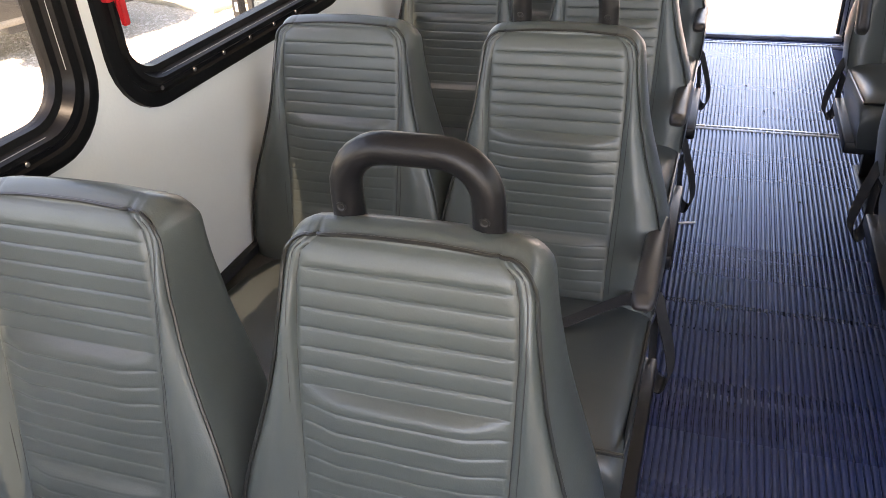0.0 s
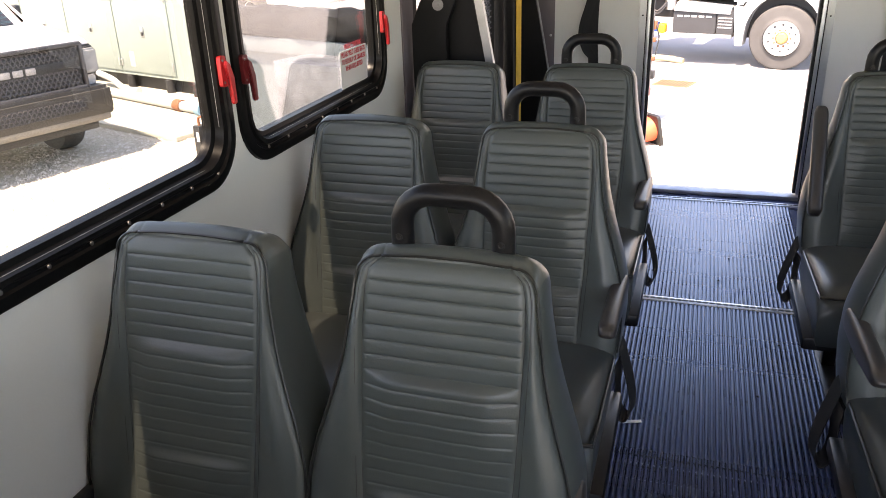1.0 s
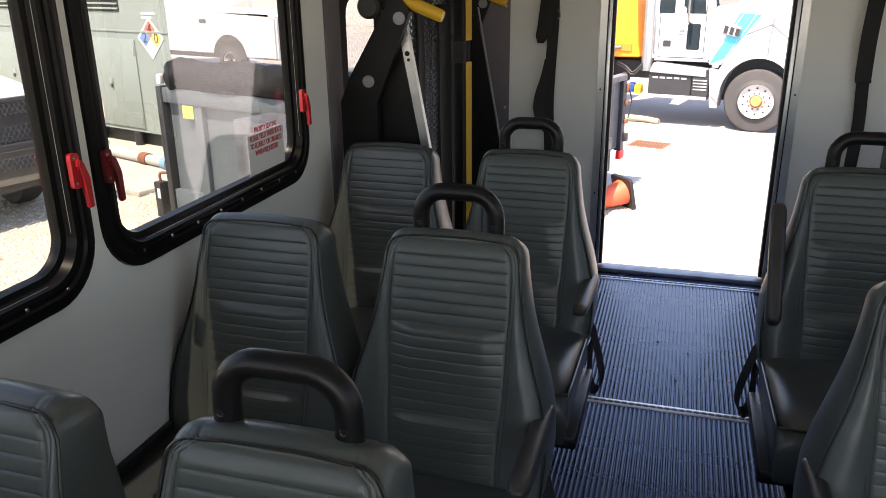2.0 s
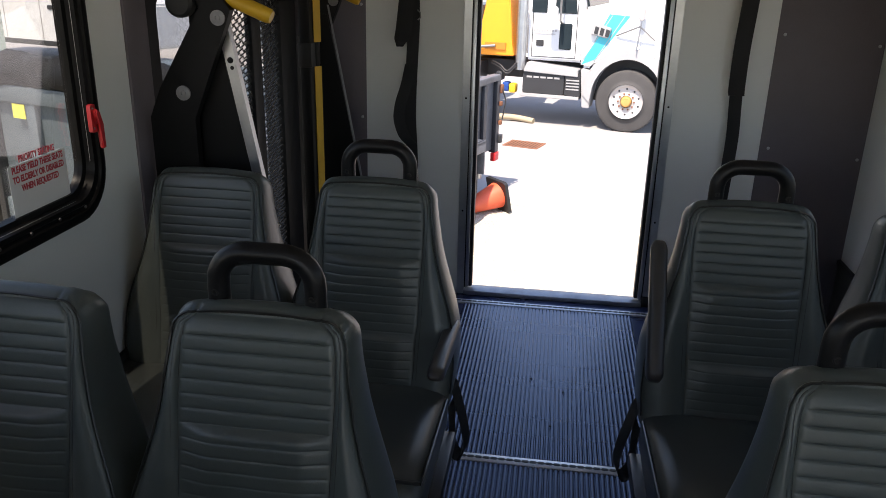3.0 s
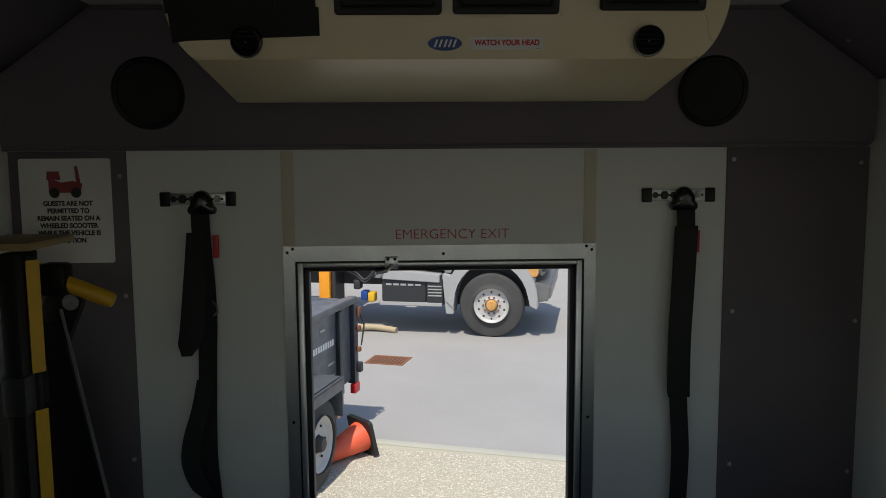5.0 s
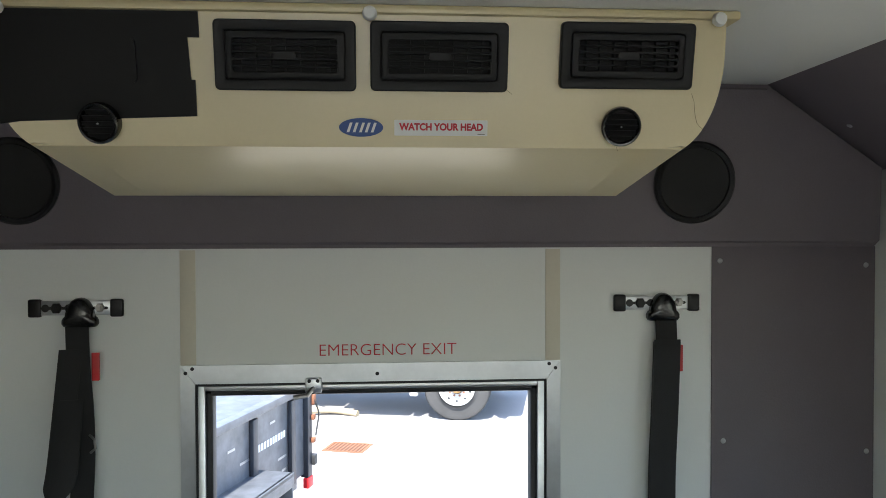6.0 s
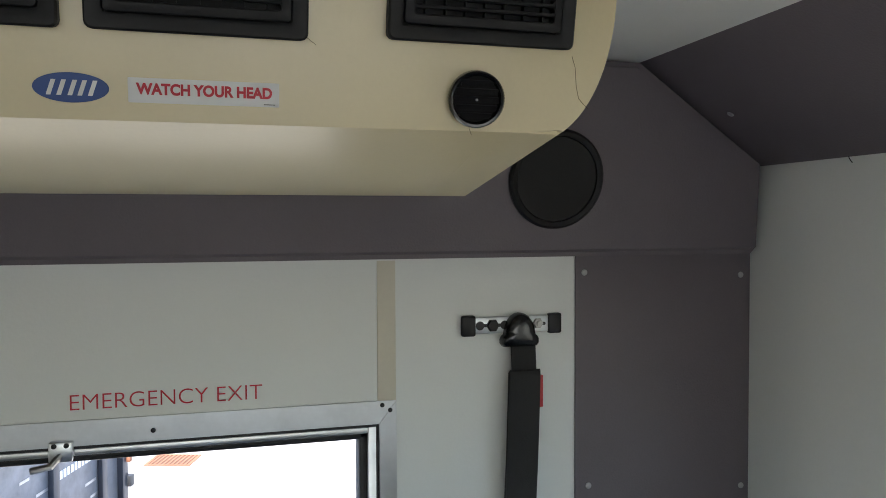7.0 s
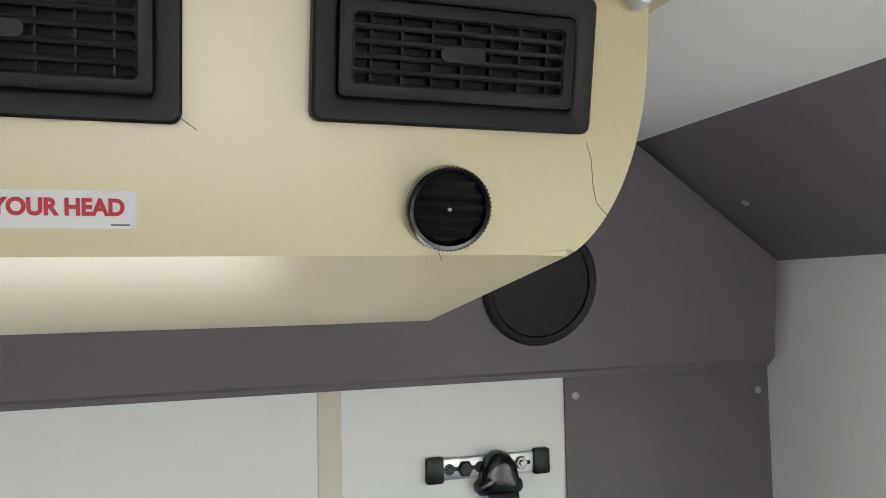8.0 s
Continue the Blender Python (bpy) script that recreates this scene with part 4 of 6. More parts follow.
def round_vent(x, z):
    at = on_face(x, z) @ pose(0, 0, 0.0045, 6, -8, 0)
    n = 120
    circle = lambda r, tooth=0.0: [((r - tooth * (k % 2)) * math.cos(k * math.tau / n), (r - tooth * (k % 2)) * math.sin(k * math.tau / n)) for k in range(n)]
    v = part("round_vent", ring(bmesh.new(), [(circle(0.029, 0.0), -0.010), (circle(0.0302, 0.0009), 0.0), (circle(0.0302, 0.0009), 0.0085), (circle(0.0282), 0.0105), (circle(0.0258), 0.0100), (circle(0.0245), 0.006), (circle(0.0243), -0.009)]), GLOSS_PLASTIC, ac, "round black swivel vent with a knurled rim", at)
    part("backing", lathe(bmesh.new(), [(0.0, -0.0008), (0.0244, -0.0008), (0.0244, 0.0004), (0.0, 0.0004)], 36), SHADE, v)
    for i in range(-2, 3):
        yy = i * 0.0085
        half = math.sqrt(0.0240 ** 2 - yy ** 2)
        part("vane", B(-half, -0.0036, -0.0007, half, 0.0036, 0.0007, 0.0003), OUTLET, v, "", Matrix.Translation((0, yy, 0.0062)) @ pose(0, 0, 0, 28, 0, 0))
    part("pin", lathe(bmesh.new(), [(0.0014, 0), (0.0014, 0.009), (0, 0.0095)], 8), PIN, v)


round_vent(-0.387, 1.865)
round_vent(0.386, 1.866)
badge = part("badge", lathe(bmesh.new(), [(0.033, 0), (0.033, 0.0012), (0.0325, 0.0016), (0, 0.0016)], 36), BLUE, ac, "oval blue maker's badge", on_face(-0.009, 1.861) @ Matrix.Diagonal((1, 0.42, 1, 1)))
bm = bmesh.new()
for cx, hgt in ((-0.0175, 0.034), (-0.0085, 0.034), (0.001, 0.034), (0.0095, 0.034), (0.0185, 0.034)):
    prism(bm, [(cx - 0.0042, -hgt / 2), (cx - 0.0002, -hgt / 2), (cx + 0.0048, hgt / 2), (cx + 0.0008, hgt / 2)], 0.0016, 0.0022)
part("badge_marks", bm, PAPER, badge, "pale marks on the badge")
lab = part("warning_label", prism(bmesh.new(), rrect(0.141, 0.0235, 0.001, 2), 0.0, 0.0008), PAPER, ac, "white label with red warning", on_face(0.111, 1.861))
part("small_print", B(0.0555, -0.0098, 0.0008, 0.0665, -0.0090, 0.0011), INK, lab, "tiny dark line of print")
lettering("lettering", "WATCH YOUR HEAD", 0.0143, REDINK, lab, pose(0.0005, 0.001, 0.001), squeeze=0.91, bold=0.0006)
# cracks in the old housing
CRACK = material("crack_shadow", (0.10, 0.075, 0.045), 0.8)
for pts in ([(0.495, 1.915), (0.500, 1.903), (0.503, 1.884), (0.507, 1.871), (0.512, 1.866), (0.520, 1.860)], [(0.382, 1.835), (0.385, 1.828)], [(0.206, 1.919), (0.210, 1.9165), (0.2175, 1.911)]):
    part("crack", tube(bmesh.new(), [(x, ac_y(z) - 0.0001, z) for x, z in pts], 0.00028, 5), CRACK, ac, "hairline crack")
# black plastic taped over the outlet at one end
torn = [(-0.553, 2.020), (-0.24, 2.020), (-0.24, 1.985), (-0.2567, 1.985), (-0.254, 1.926), (-0.2484, 1.926), (-0.2484, 1.875), (-0.33, 1.872), (-0.42, 1.869), (-0.50, 1.866), (-0.527, 1.862), (-0.531, 1.915), (-0.5365, 1.915), (-0.541, 1.979), (-0.549, 1.979)]
bm = bmesh.new()
near = [bm.verts.new((x, ac_y(z) - 0.004, z)) for x, z in torn]
back = [bm.verts.new((x, ac_y(z) - 0.001, z)) for x, z in torn]
for k in range(len(torn)):
    bm.faces.new((near[k], near[(k + 1) % len(torn)], back[(k + 1) % len(torn)], back[k]))
bm.faces.new(near), bm.faces.new(back[::-1])
prism(bm, rrect(0.165, 0.062, 0.006, 4), 0.0, 0.0075, on_face(-0.412, 1.952))
part("taped_sheet", bm, SHEET, ac, "black plastic sheet taped over an outlet", angle=30)


# ---- loudspeakers ----
def loudspeaker(x):
    t = thing("loudspeaker", "round black loudspeaker set in the grey header", "loudspeaker", "ceiling loudspeakers", pose(x, lean(1.815) - 0.0005, 1.815, 90 + 11.5, 0, 0))
    part("rim", lathe(bmesh.new(), [(0.094, 0), (0.094, 0.006), (0.089, 0.011), (0.081, 0.008), (0.081, 0)], 48), OUTLET, t)
    part("cone", lathe(bmesh.new(), [(0.081, 0.001), (0.079, 0.005), (0.05, 0.0035), (0.02, 0.0045), (0, 0.005)], 40), SHADE, t, "black cloth grille")


loudspeaker(-0.760)
loudspeaker(0.728)

# ---- wheelchair lift ----
STEEL_BLACK = material("black_painted_steel", (0.008, 0.008, 0.0085), 0.5, vary=0.4, grain=90, bump=0.12, spec=0.22)
PALE_STEEL = material("worn_pale_steel", (0.50, 0.51, 0.53), 0.36, metal=0.9, vary=0.3, stain=12)
MESH = material("worn_black_mesh", (0.014, 0.014, 0.014), 0.42, vary=0.4, spec=0.5)
PINFACE = material("dull_zinc_pin", (0.34, 0.34, 0.34), 0.6, vary=0.3, stain=30)
lift = thing("wheelchair_lift", "folded black wheelchair lift with yellow grips and mesh platform", "wheelchair lift", m=pose(0, 0, 0))
XZ = lambda y: Matrix(((1, 0, 0, 0), (0, 0, 1, y), (0, 1, 0, 0), (0, 0, 0, 1)))
for y, s in ((-1.285, 1), (-0.215, -1)):
    o = [(-1.15, 0.03), (-1.02, 0.03), (-1.02, 1.02), (-0.915, 1.27), (-0.90, 1.31), (-0.925, 1.345), (-0.97, 1.34), (-1.115, 1.10), (-1.15, 1.02)]
    tower = part("arm", prism(bmesh.new(), o, -0.014, 0.014, XZ(y - s * 0.02)), STEEL_BLACK, lift, "bent black steel lift arm")
    for x, z in ((-0.934, 1.290), (-1.047, 1.090)):
        part("pivot_pin", lathe(bmesh.new(), [(0.02, 0), (0.02, 0.005), (0.0085, 0.0055), (0.0085, 0.008), (0.005, 0.008), (0.0045, 0.005), (0, 0.005)], 20), PINFACE, tower, "pale steel pivot pin", pose(x, y - s * 0.02 - 0.014, z, 90, 0, 0))
    part("side_plate", prism(bmesh.new(), [(-1.02, 0.03), (-0.735, 0.03), (-0.775, 0.30), (-0.955, 1.24), (-1.02, 1.24)], -0.004, 0.004, XZ(y + s * 0.012)), STEEL_BLACK, lift, "tall black side plate")
    # the rear bar is only a thin pale strip drawing the edge's highlight
    bm = prism(bmesh.new(), [(-0.772, 0.28), (-0.745, 0.28), (-0.925, 1.275), (-0.955, 1.275)] if s > 0 else [(-0.772, 0.28), (-0.765, 0.28), (-0.948, 1.275), (-0.955, 1.275)], -0.012 if s > 0 else -0.002, 0.012 if s > 0 else 0.002, XZ(y + s * 0.012))
    bar = part("edge_bar", bm, PALE_STEEL, lift, "pale steel edge bar")
    if s > 0:
        # a key hole near the top of the bar, its shade drawn as dark discs
        for r, cx, cz in ((0.0085, -0.922, 1.178), (0.0055, -0.918, 1.158)):
            part("key_hole", lathe(bmesh.new(), [(r, 0), (r, 0.0006), (0, 0.0006)], 16), SHADE, bar, "dark disc drawn as a key hole", pose(cx, y - 0.0004, cz, 90, 0, 0))
    part("grip", lathe(bmesh.new(), [(0.0, -0.012), (0.019, -0.012), (0.0205, 0.0), (0.0205, 0.148), (0.017, 0.157), (0, 0.160)], 18), YELLOW, lift, "yellow rubber hand grip", Matrix.Translation((-0.945 if s > 0 else -0.972, y, 1.352)) @ pose(0, 0, 0, 0, 112, 0))
    part("knuckle", B(-1.0, y - 0.03, 1.31, -0.93, y + 0.03, 1.39, 0.012), STEEL_BLACK, lift)
    if s > 0:
        part("bump_stop", lathe(bmesh.new(), [(0.0, -0.02), (0.03, -0.02), (0.038, -0.012), (0.038, 0.012), (0.03, 0.02), (0.0, 0.02)], 18), RUBBER, lift, "round black rubber stop", pose(-1.035, y - 0.03, 1.325, 90, 0, 0))
        part("link", B(-1.045, y - 0.045, 1.35, -0.95, y - 0.02, 1.375, 0.006), STEEL_BLACK, lift)
# the folded platform of expanded metal
bm = bmesh.new()
y0, y1, z0, z1 = -1.225, -0.405, 0.12, 1.385
PERIOD_Y, PERIOD_Z = 0.050, 0.0122
cols, tiers = int((y1 - y0) / PERIOD_Y), int((z1 - z0) / PERIOD_Z)
for i in range(tiers):
    zc = z0 + (i + 0.5) * PERIOD_Z
    for k in range(2 * cols):
        # each strand climbs half a cell and leans out of the plane as it climbs
        ya, yb = y0 + k * PERIOD_Y / 2, y0 + (k + 1) * PERIOD_Y / 2
        rise = PERIOD_Z * (1 if (k + i) % 2 else -1)
        za, zb = zc - rise / 2, zc + rise / 2
        vs = []
        for y, z, dx in ((ya, za, -0.004 if rise > 0 else 0.004), (yb, zb, 0.004 if rise > 0 else -0.004)):
            vs += [bm.verts.new((-1.045 + dx + ox, y, z + oz)) for ox, oz in ((0.0012, 0.0024), (0.0022, -0.0012), (-0.0012, -0.0024), (-0.0022, 0.0012))]
        for e in range(4):
            bm.faces.new((vs[e], vs[(e + 1) % 4], vs[4 + (e + 1) % 4], vs[4 + e]))
part("platform_mesh", bm, MESH, lift, "black expanded metal platform", angle=20)
rail = None
for y in (-1.215, -0.405):
    m = Matrix.Translation((-1.045, y, 0))
    rail = part("platform_rail", B(-0.014, -0.012, 0.08, 0.014, 0.012, 1.395, 0.003), STEEL_BLACK, lift, "", m) if rail is None else again(rail, "platform_rail", m)
for z in (0.1, 1.39):
    part("platform_bar", B(-1.06, -1.22, z - 0.014, -1.03, -0.40, z + 0.014, 0.003), STEEL_BLACK, lift)
part("centre_post", B(-1.056, -0.84, 0.08, -1.03, -0.76, 1.39, 0.006), STEEL_BLACK, lift, "wide black centre post")
# a black plate added to fill the dark stretch between mesh and post
part("end_plate", B(-1.062, -0.57, 0.08, -1.028, -0.40, 1.30, 0.004), STEEL_BLACK, lift, "solid black end plate")
# guard post with yellow tape
post = part("post", B(-1.03, -0.365, 0.02, -0.985, -0.255, 1.43, 0.006), STEEL_BLACK, lift, "black steel guard post")
for za, zb in ((0.06, 0.66), (0.66, 1.048), (1.140, 1.41)):
    part("tape", B(-0.016, -0.0015, za, 0.016, 0.0015, zb), YELLOW, post, "yellow safety tape", pose(-0.972, -0.315, 0, 0, 0, 53))
part("rail", tube(bmesh.new(), [(-0.985, -0.306, 0.02), (-0.985, -0.306, 1.42)], 0.0155, 14), STEEL_BLACK, post)
part("strap", B(-1.035, -0.37, 1.048, -0.980, -0.25, 1.140, 0.004), RUBBER, post)
part("top_tray", B(-1.10, -0.40, 1.440, -0.935, -0.16, 1.458, 0.004), material("tan_tray", (0.35, 0.26, 0.12), 0.5), lift, "tan metal top tray")
part("hydraulic_hose", tube(bmesh.new(), [(-1.08, -1.1, 0.4), (-1.1, -0.95, 0.62), (-1.09, -0.75, 0.66), (-1.1, -0.62, 0.5), (-1.08, -0.7, 0.34)], 0.011, 8), RUBBER, lift, "black hydraulic hose")
# lift door in the left wall
ld = tagged(new("door_lift"), "closed black framed lift door with large panes", kind="structure")
a, b, c, d = LIFT
ya, yb = a + 0.006, b - 0.006
cy, w = (ya + yb) / 2, yb - ya
m = Matrix.Translation((LX - 0.03, cy, (c + d) / 2)) @ TO_LEFT
h = d - c - 0.01
part("door_frame", ring(bmesh.new(), [(rrect(w, h, 0.01, 4), -0.02), (rrect(w - 0.14, h - 0.12, 0.06, 4), -0.02), (rrect(w - 0.14, h - 0.12, 0.06, 4), 0.02), (rrect(w, h, 0.01, 4), 0.02)], m), GLOSSBLACK, ld)
p = part("pane", prism(bmesh.new(), rrect(w - 0.12, h - 0.10, 0.06, 4), -0.003, 0.003, m), PANE, ld)
p.visible_shadow = False
part("lower_panel", B(LX - 0.045, ya + 0.02, c + 0.01, LX - 0.012, yb - 0.02, 0.36), WALL, ld)

# ---- the yard outside ----
GZ = -1.15
YARD = Matrix.Rotation(radians(-17.3), 4, "Z")          # the yard lies askew to the bus
CARWHITE = material("white_vehicle_paint", (0.64, 0.65, 0.65), 0.25, vary=0.08, grain=30, bump=0.0, stain=1.5)
DARKTRIM = material("dark_vehicle_trim", (0.03, 0.031, 0.033), 0.5, vary=0.3)
CARGLASS = material("dark_vehicle_glass", (0.02, 0.03, 0.035), 0.06, vary=0.1, bump=0.0)
TYRE = material("tyre_rubber", (0.06, 0.058, 0.056), 0.8, vary=0.3, grain=80, bump=0.3)
RIM = material("white_wheel_rim", (0.50, 0.48, 0.46), 0.4, vary=0.15)
ORANGE = material("orange_paint", (0.85, 0.33, 0.02), 0.4, vary=0.12)
AMBER = material("amber_lens", (0.66, 0.34, 0.10), 0.45, vary=0.35, stain=14)
TEAL = material("turquoise_stripe", (0.05, 0.48, 0.58), 0.3)
GREYGREEN = material("grey_green_enclosure", (0.265, 0.320, 0.298), 0.45, vary=0.16, bump=0.0, stain=1.3)
SLATE = material("slate_blue_container", (0.10, 0.125, 0.14), 0.5, vary=0.25, bump=0.0, grain=8, stain=3.5)
TARP = material("black_tarpaulin", (0.013, 0.0135, 0.014), 0.6, vary=0.3, grain=6, bump=0.08, distance=0.02, spec=0.15)
TRAILER = material("weathered_trailer_paint", (0.135, 0.145, 0.165), 0.38, vary=0.6, grain=30, stain=7)
TRAILER_RIB = material("dark_trailer_rib", (0.022, 0.026, 0.036), 0.38, vary=0.4, stain=9)
RUST = material("rusty_iron", (0.25, 0.10, 0.05), 0.8, vary=0.4)
GREYPAINT = material("grey_plastic_trim", (0.36, 0.355, 0.35), 0.5, vary=0.1)

structure("ground", B(-400, -400, GZ - 0.3, 400, 400, GZ), GRAVEL, "pale crushed stone ground")


def yard(x, y, z=0.0, turn=0.0):
    """A pose in the yard, turned with it."""
    return Matrix.Translation((x, y, GZ + z)) @ YARD @ pose(0, 0, 0, 0, 0, turn)


structure("road", B(-60, 0.12, 0.002, 60, 60, 0.006), ROAD, "sunlit worn grey asphalt road", yard(-0.564, 5.38))
structure("kerb", B(-60, 0.0, -0.02, 60, 0.12, 0.016, 0.006), CONCRETE, "flush concrete kerb between gravel and road", yard(-0.564, 5.38))
structure("concrete_pad", B(-14, -1.75, 0.0, 2.2, 3.2, 0.07, 0.01), CONCRETE, "pale concrete pad under the enclosure", yard(-7.88, 6.4))


def stones(name, n, x0, x1, y0, y1, seed, small, large, label):
    r = np.random.RandomState(seed)
    base = np.array([(1, 0, 0), (-1, 0, 0), (0, 1, 0), (0, -1, 0), (0, 0, 1), (0, 0, -0.5)], float)
    tri = np.array([(0, 2, 4), (2, 1, 4), (1, 3, 4), (3, 0, 4), (2, 0, 5), (1, 2, 5), (3, 1, 5), (0, 3, 5)])
    s = small + (large - small) * r.rand(n, 1, 1) ** 2
    v = base[None] * s * (0.6 + 0.8 * r.rand(n, 6, 1)) * np.array((1, 1, 0.6))
    a = r.rand(n) * math.tau
    c, d = np.cos(a)[:, None], np.sin(a)[:, None]
    v = np.stack((v[..., 0] * c - v[..., 1] * d, v[..., 0] * d + v[..., 1] * c, v[..., 2]), -1)
    v += np.stack((x0 + (x1 - x0) * r.rand(n), y0 + (y1 - y0) * r.rand(n), np.full(n, GZ + 0.002)), -1)[:, None]
    v = v[v[:, 0, 1] < 5.31 - 0.3115 * (v[:, 0, 0] + 0.564)]
    n = len(v)
    f = (tri[None] + 6 * np.arange(n)[:, None, None]).reshape(-1, 3)
    me = bpy.data.meshes.new(name)
    me.from_pydata(v.reshape(-1, 3).tolist(), [], f.tolist())
    me.materials.append(STONE)
    return tagged(new(name, me), label, "gravel", kind="stuff")


STONE = material("pale_stone", (0.55, 0.51, 0.44), 0.85, vary=0.3, grain=40, bump=0.0)
nodes, links = STONE.node_tree.nodes, STONE.node_tree.links
geo, ramp, tint = nodes.new("ShaderNodeNewGeometry"), nodes.new("ShaderNodeValToRGB"), nodes.new("ShaderNodeMix")
ramp.color_ramp.elements[0].color, ramp.color_ramp.elements[1].color = (0.36, 0.325, 0.27, 1), (0.63, 0.585, 0.505, 1)
links.new(geo.outputs["Random Per Island"], ramp.inputs[0])
links.new(ramp.outputs[0], nodes["Principled BSDF"].inputs["Base Color"])
stones("gravel", 100000, -2.6, 2.6, 1.5, 6.0, 5, 0.005, 0.0125, "loose pale gravel stones behind the bus")
stones("gravel", 26000, -8.5, -1.6, -2.0, 5.0, 6, 0.012, 0.032, "loose pale gravel stones beside the bus")


def wheel(parent, m, r, w, rim=0.56, hub=ORANGE, studs=10, rim_mat=None):
    """A wheel turned about local y, outer face towards -y."""
    spin = m @ pose(0, 0, 0, 90, 0, 0)
    wh = new("wheel")
    wh.parent, wh.matrix_basis = parent, spin
    part("tyre", lathe(bmesh.new(), [(r * rim, 0.03), (r * 0.62, 0.0), (r * 0.70, -0.012), (r * 0.88, -0.008), (r * 0.96, -0.02), (r, -0.05), (r, -w + 0.05), (r * 0.95, -w), (r * rim, -w + 0.02)], 48, None, False), TYRE, wh)
    part("rim", lathe(bmesh.new(), [(r * rim, -0.01), (r * rim * 0.97, 0.004), (r * rim * 0.9, -0.004), (r * rim * 0.82, -0.03), (r * rim * 0.45, -0.045), (r * 0.2, -0.03), (r * 0.2, -0.1), (r * rim * 0.9, -0.12), (0.02, -0.13)], 40, None, False), rim_mat or RIM, wh)
    part("hub", lathe(bmesh.new(), [(r * 0.18, -0.045), (r * 0.17, 0.005), (r * 0.13, 0.03), (0, 0.035)], 24), hub, wh)
    # dark discs on the rim stand for its shaded hand holes
    hole = None
    for k in range(10 if hub is AMBER else 0):
        a = (k + 0.5) * math.tau / 10
        mm = Matrix.Translation((r * rim * 0.74 * math.cos(a), r * rim * 0.74 * math.sin(a), -0.0335))
        hole = part("hand_hole", lathe(bmesh.new(), [(r * 0.034, 0), (r * 0.034, 0.003), (0, 0.003)], 10), DARKTRIM, wh, "", mm) if hole is None else again(hole, "hand_hole", mm, wh)
    nut = None
    for k in range(studs):
        a = k * math.tau / studs
        far_out = 0.46 if hub is AMBER else 0.62
        mm = Matrix.Translation((r * rim * far_out * math.cos(a), r * rim * far_out * math.sin(a), -0.036))
        nut = part("stud", lathe(bmesh.new(), [(r * 0.03, 0), (r * 0.03, 0.012), (0, 0.014)], 8), RUST if hub is AMBER else DARKTRIM, wh, "", mm) if nut is None else again(nut, "stud", mm, wh)
    return wh


under = thing("bus_wheels", "black tyred steel wheels under the bus body", "wheels", m=pose(0, 0, GZ))
for y in (-5.0, -1.5):
    for x, turn in ((LX - 0.05, -90), (RX + 0.05, 90)):
        wheel(under, Matrix.Translation((x, y, 0.42)) @ pose(0, 0, 0, 0, 0, turn), 0.42, 0.28, hub=DARKTRIM, studs=8)

# ---- white truck across the road ----
truck = thing("truck", "white truck with turquoise stripe and orange hopper on the road", "truck", m=Matrix.Translation((1.115, 9.97, GZ)) @ pose(0, 0, 0, 0, 0, -13))
wheel(truck, Matrix.Translation((0, 0.0, 0.51)), 0.51, 0.34, hub=AMBER)
wheel(truck, Matrix.Translation((0, 2.3, 0.51)) @ pose(0, 0, 0, 0, 0, 180), 0.51, 0.34, hub=AMBER, studs=4)
for dx in (-4.2, -5.4):
    wheel(truck, Matrix.Translation((dx, 0.0, 0.51)), 0.51, 0.6, hub=AMBER, studs=6)
XZ0 = Matrix(((1, 0, 0, 0), (0, 0, 1, 0), (0, 1, 0, 0), (0, 0, 0, 1)))


def slab(outline, ya, yb, bevel=0.02):
    bm = prism(bmesh.new(), outline, ya, yb, XZ0)
    if bevel:
        bmesh.ops.bevel(bm, geom=bm.edges[:], offset=bevel, segments=2, affect="EDGES")
    return bm


cab = part("cab", slab([(-1.78, 1.08), (-0.80, 1.08), (-0.80, 1.97), (-0.98, 2.75), (-1.78, 2.78)], 0.12, 2.18, 0.04), CARWHITE, truck, "white cab")
part("door_window", slab([(-1.30, 1.86), (-0.93, 1.86), (-1.02, 2.55), (-1.30, 2.55)], 0.105, 0.13, 0.008), CARGLASS, cab)
part("rear_window", slab([(-1.70, 1.86), (-1.44, 1.86), (-1.44, 2.4), (-1.70, 2.4)], 0.105, 0.13, 0.008), CARGLASS, cab)
part("low_window", slab([(-1.21, 1.28), (-1.0, 1.28), (-1.0, 1.70), (-1.21, 1.70)], 0.10, 0.13, 0.012), CARGLASS, cab)
part("windscreen", slab([(-0.79, 1.98), (-0.76, 1.98), (-0.93, 2.68), (-0.96, 2.68)], 0.25, 2.05, 0.004), CARGLASS, cab)
part("door_handle", slab([(-1.60, 1.32), (-1.47, 1.32), (-1.47, 1.42), (-1.60, 1.42)], 0.10, 0.13, 0.008), DARKTRIM, cab)
for x in (-1.68, -0.93):
    part("door_seam", slab([(x, 1.14), (x + 0.012, 1.14), (x + 0.012, 2.6), (x, 2.6)], 0.113, 0.13, 0.0), DARKTRIM, cab)
part("door_seam", slab([(-1.68, 1.14), (-0.93, 1.14), (-0.93, 1.152), (-1.68, 1.152)], 0.113, 0.13, 0.0), DARKTRIM, cab)
bm = bmesh.new()
for k in range(9):
    box(bm, -1.655 + k * 0.045, 0.112, 1.56, -1.625 + k * 0.045, 0.125, 1.595)
box(bm, -1.64, 0.112, 1.515, -1.28, 0.125, 1.53)
part("door_marks", bm, GREYPAINT, cab, "faint grey lettering bars")
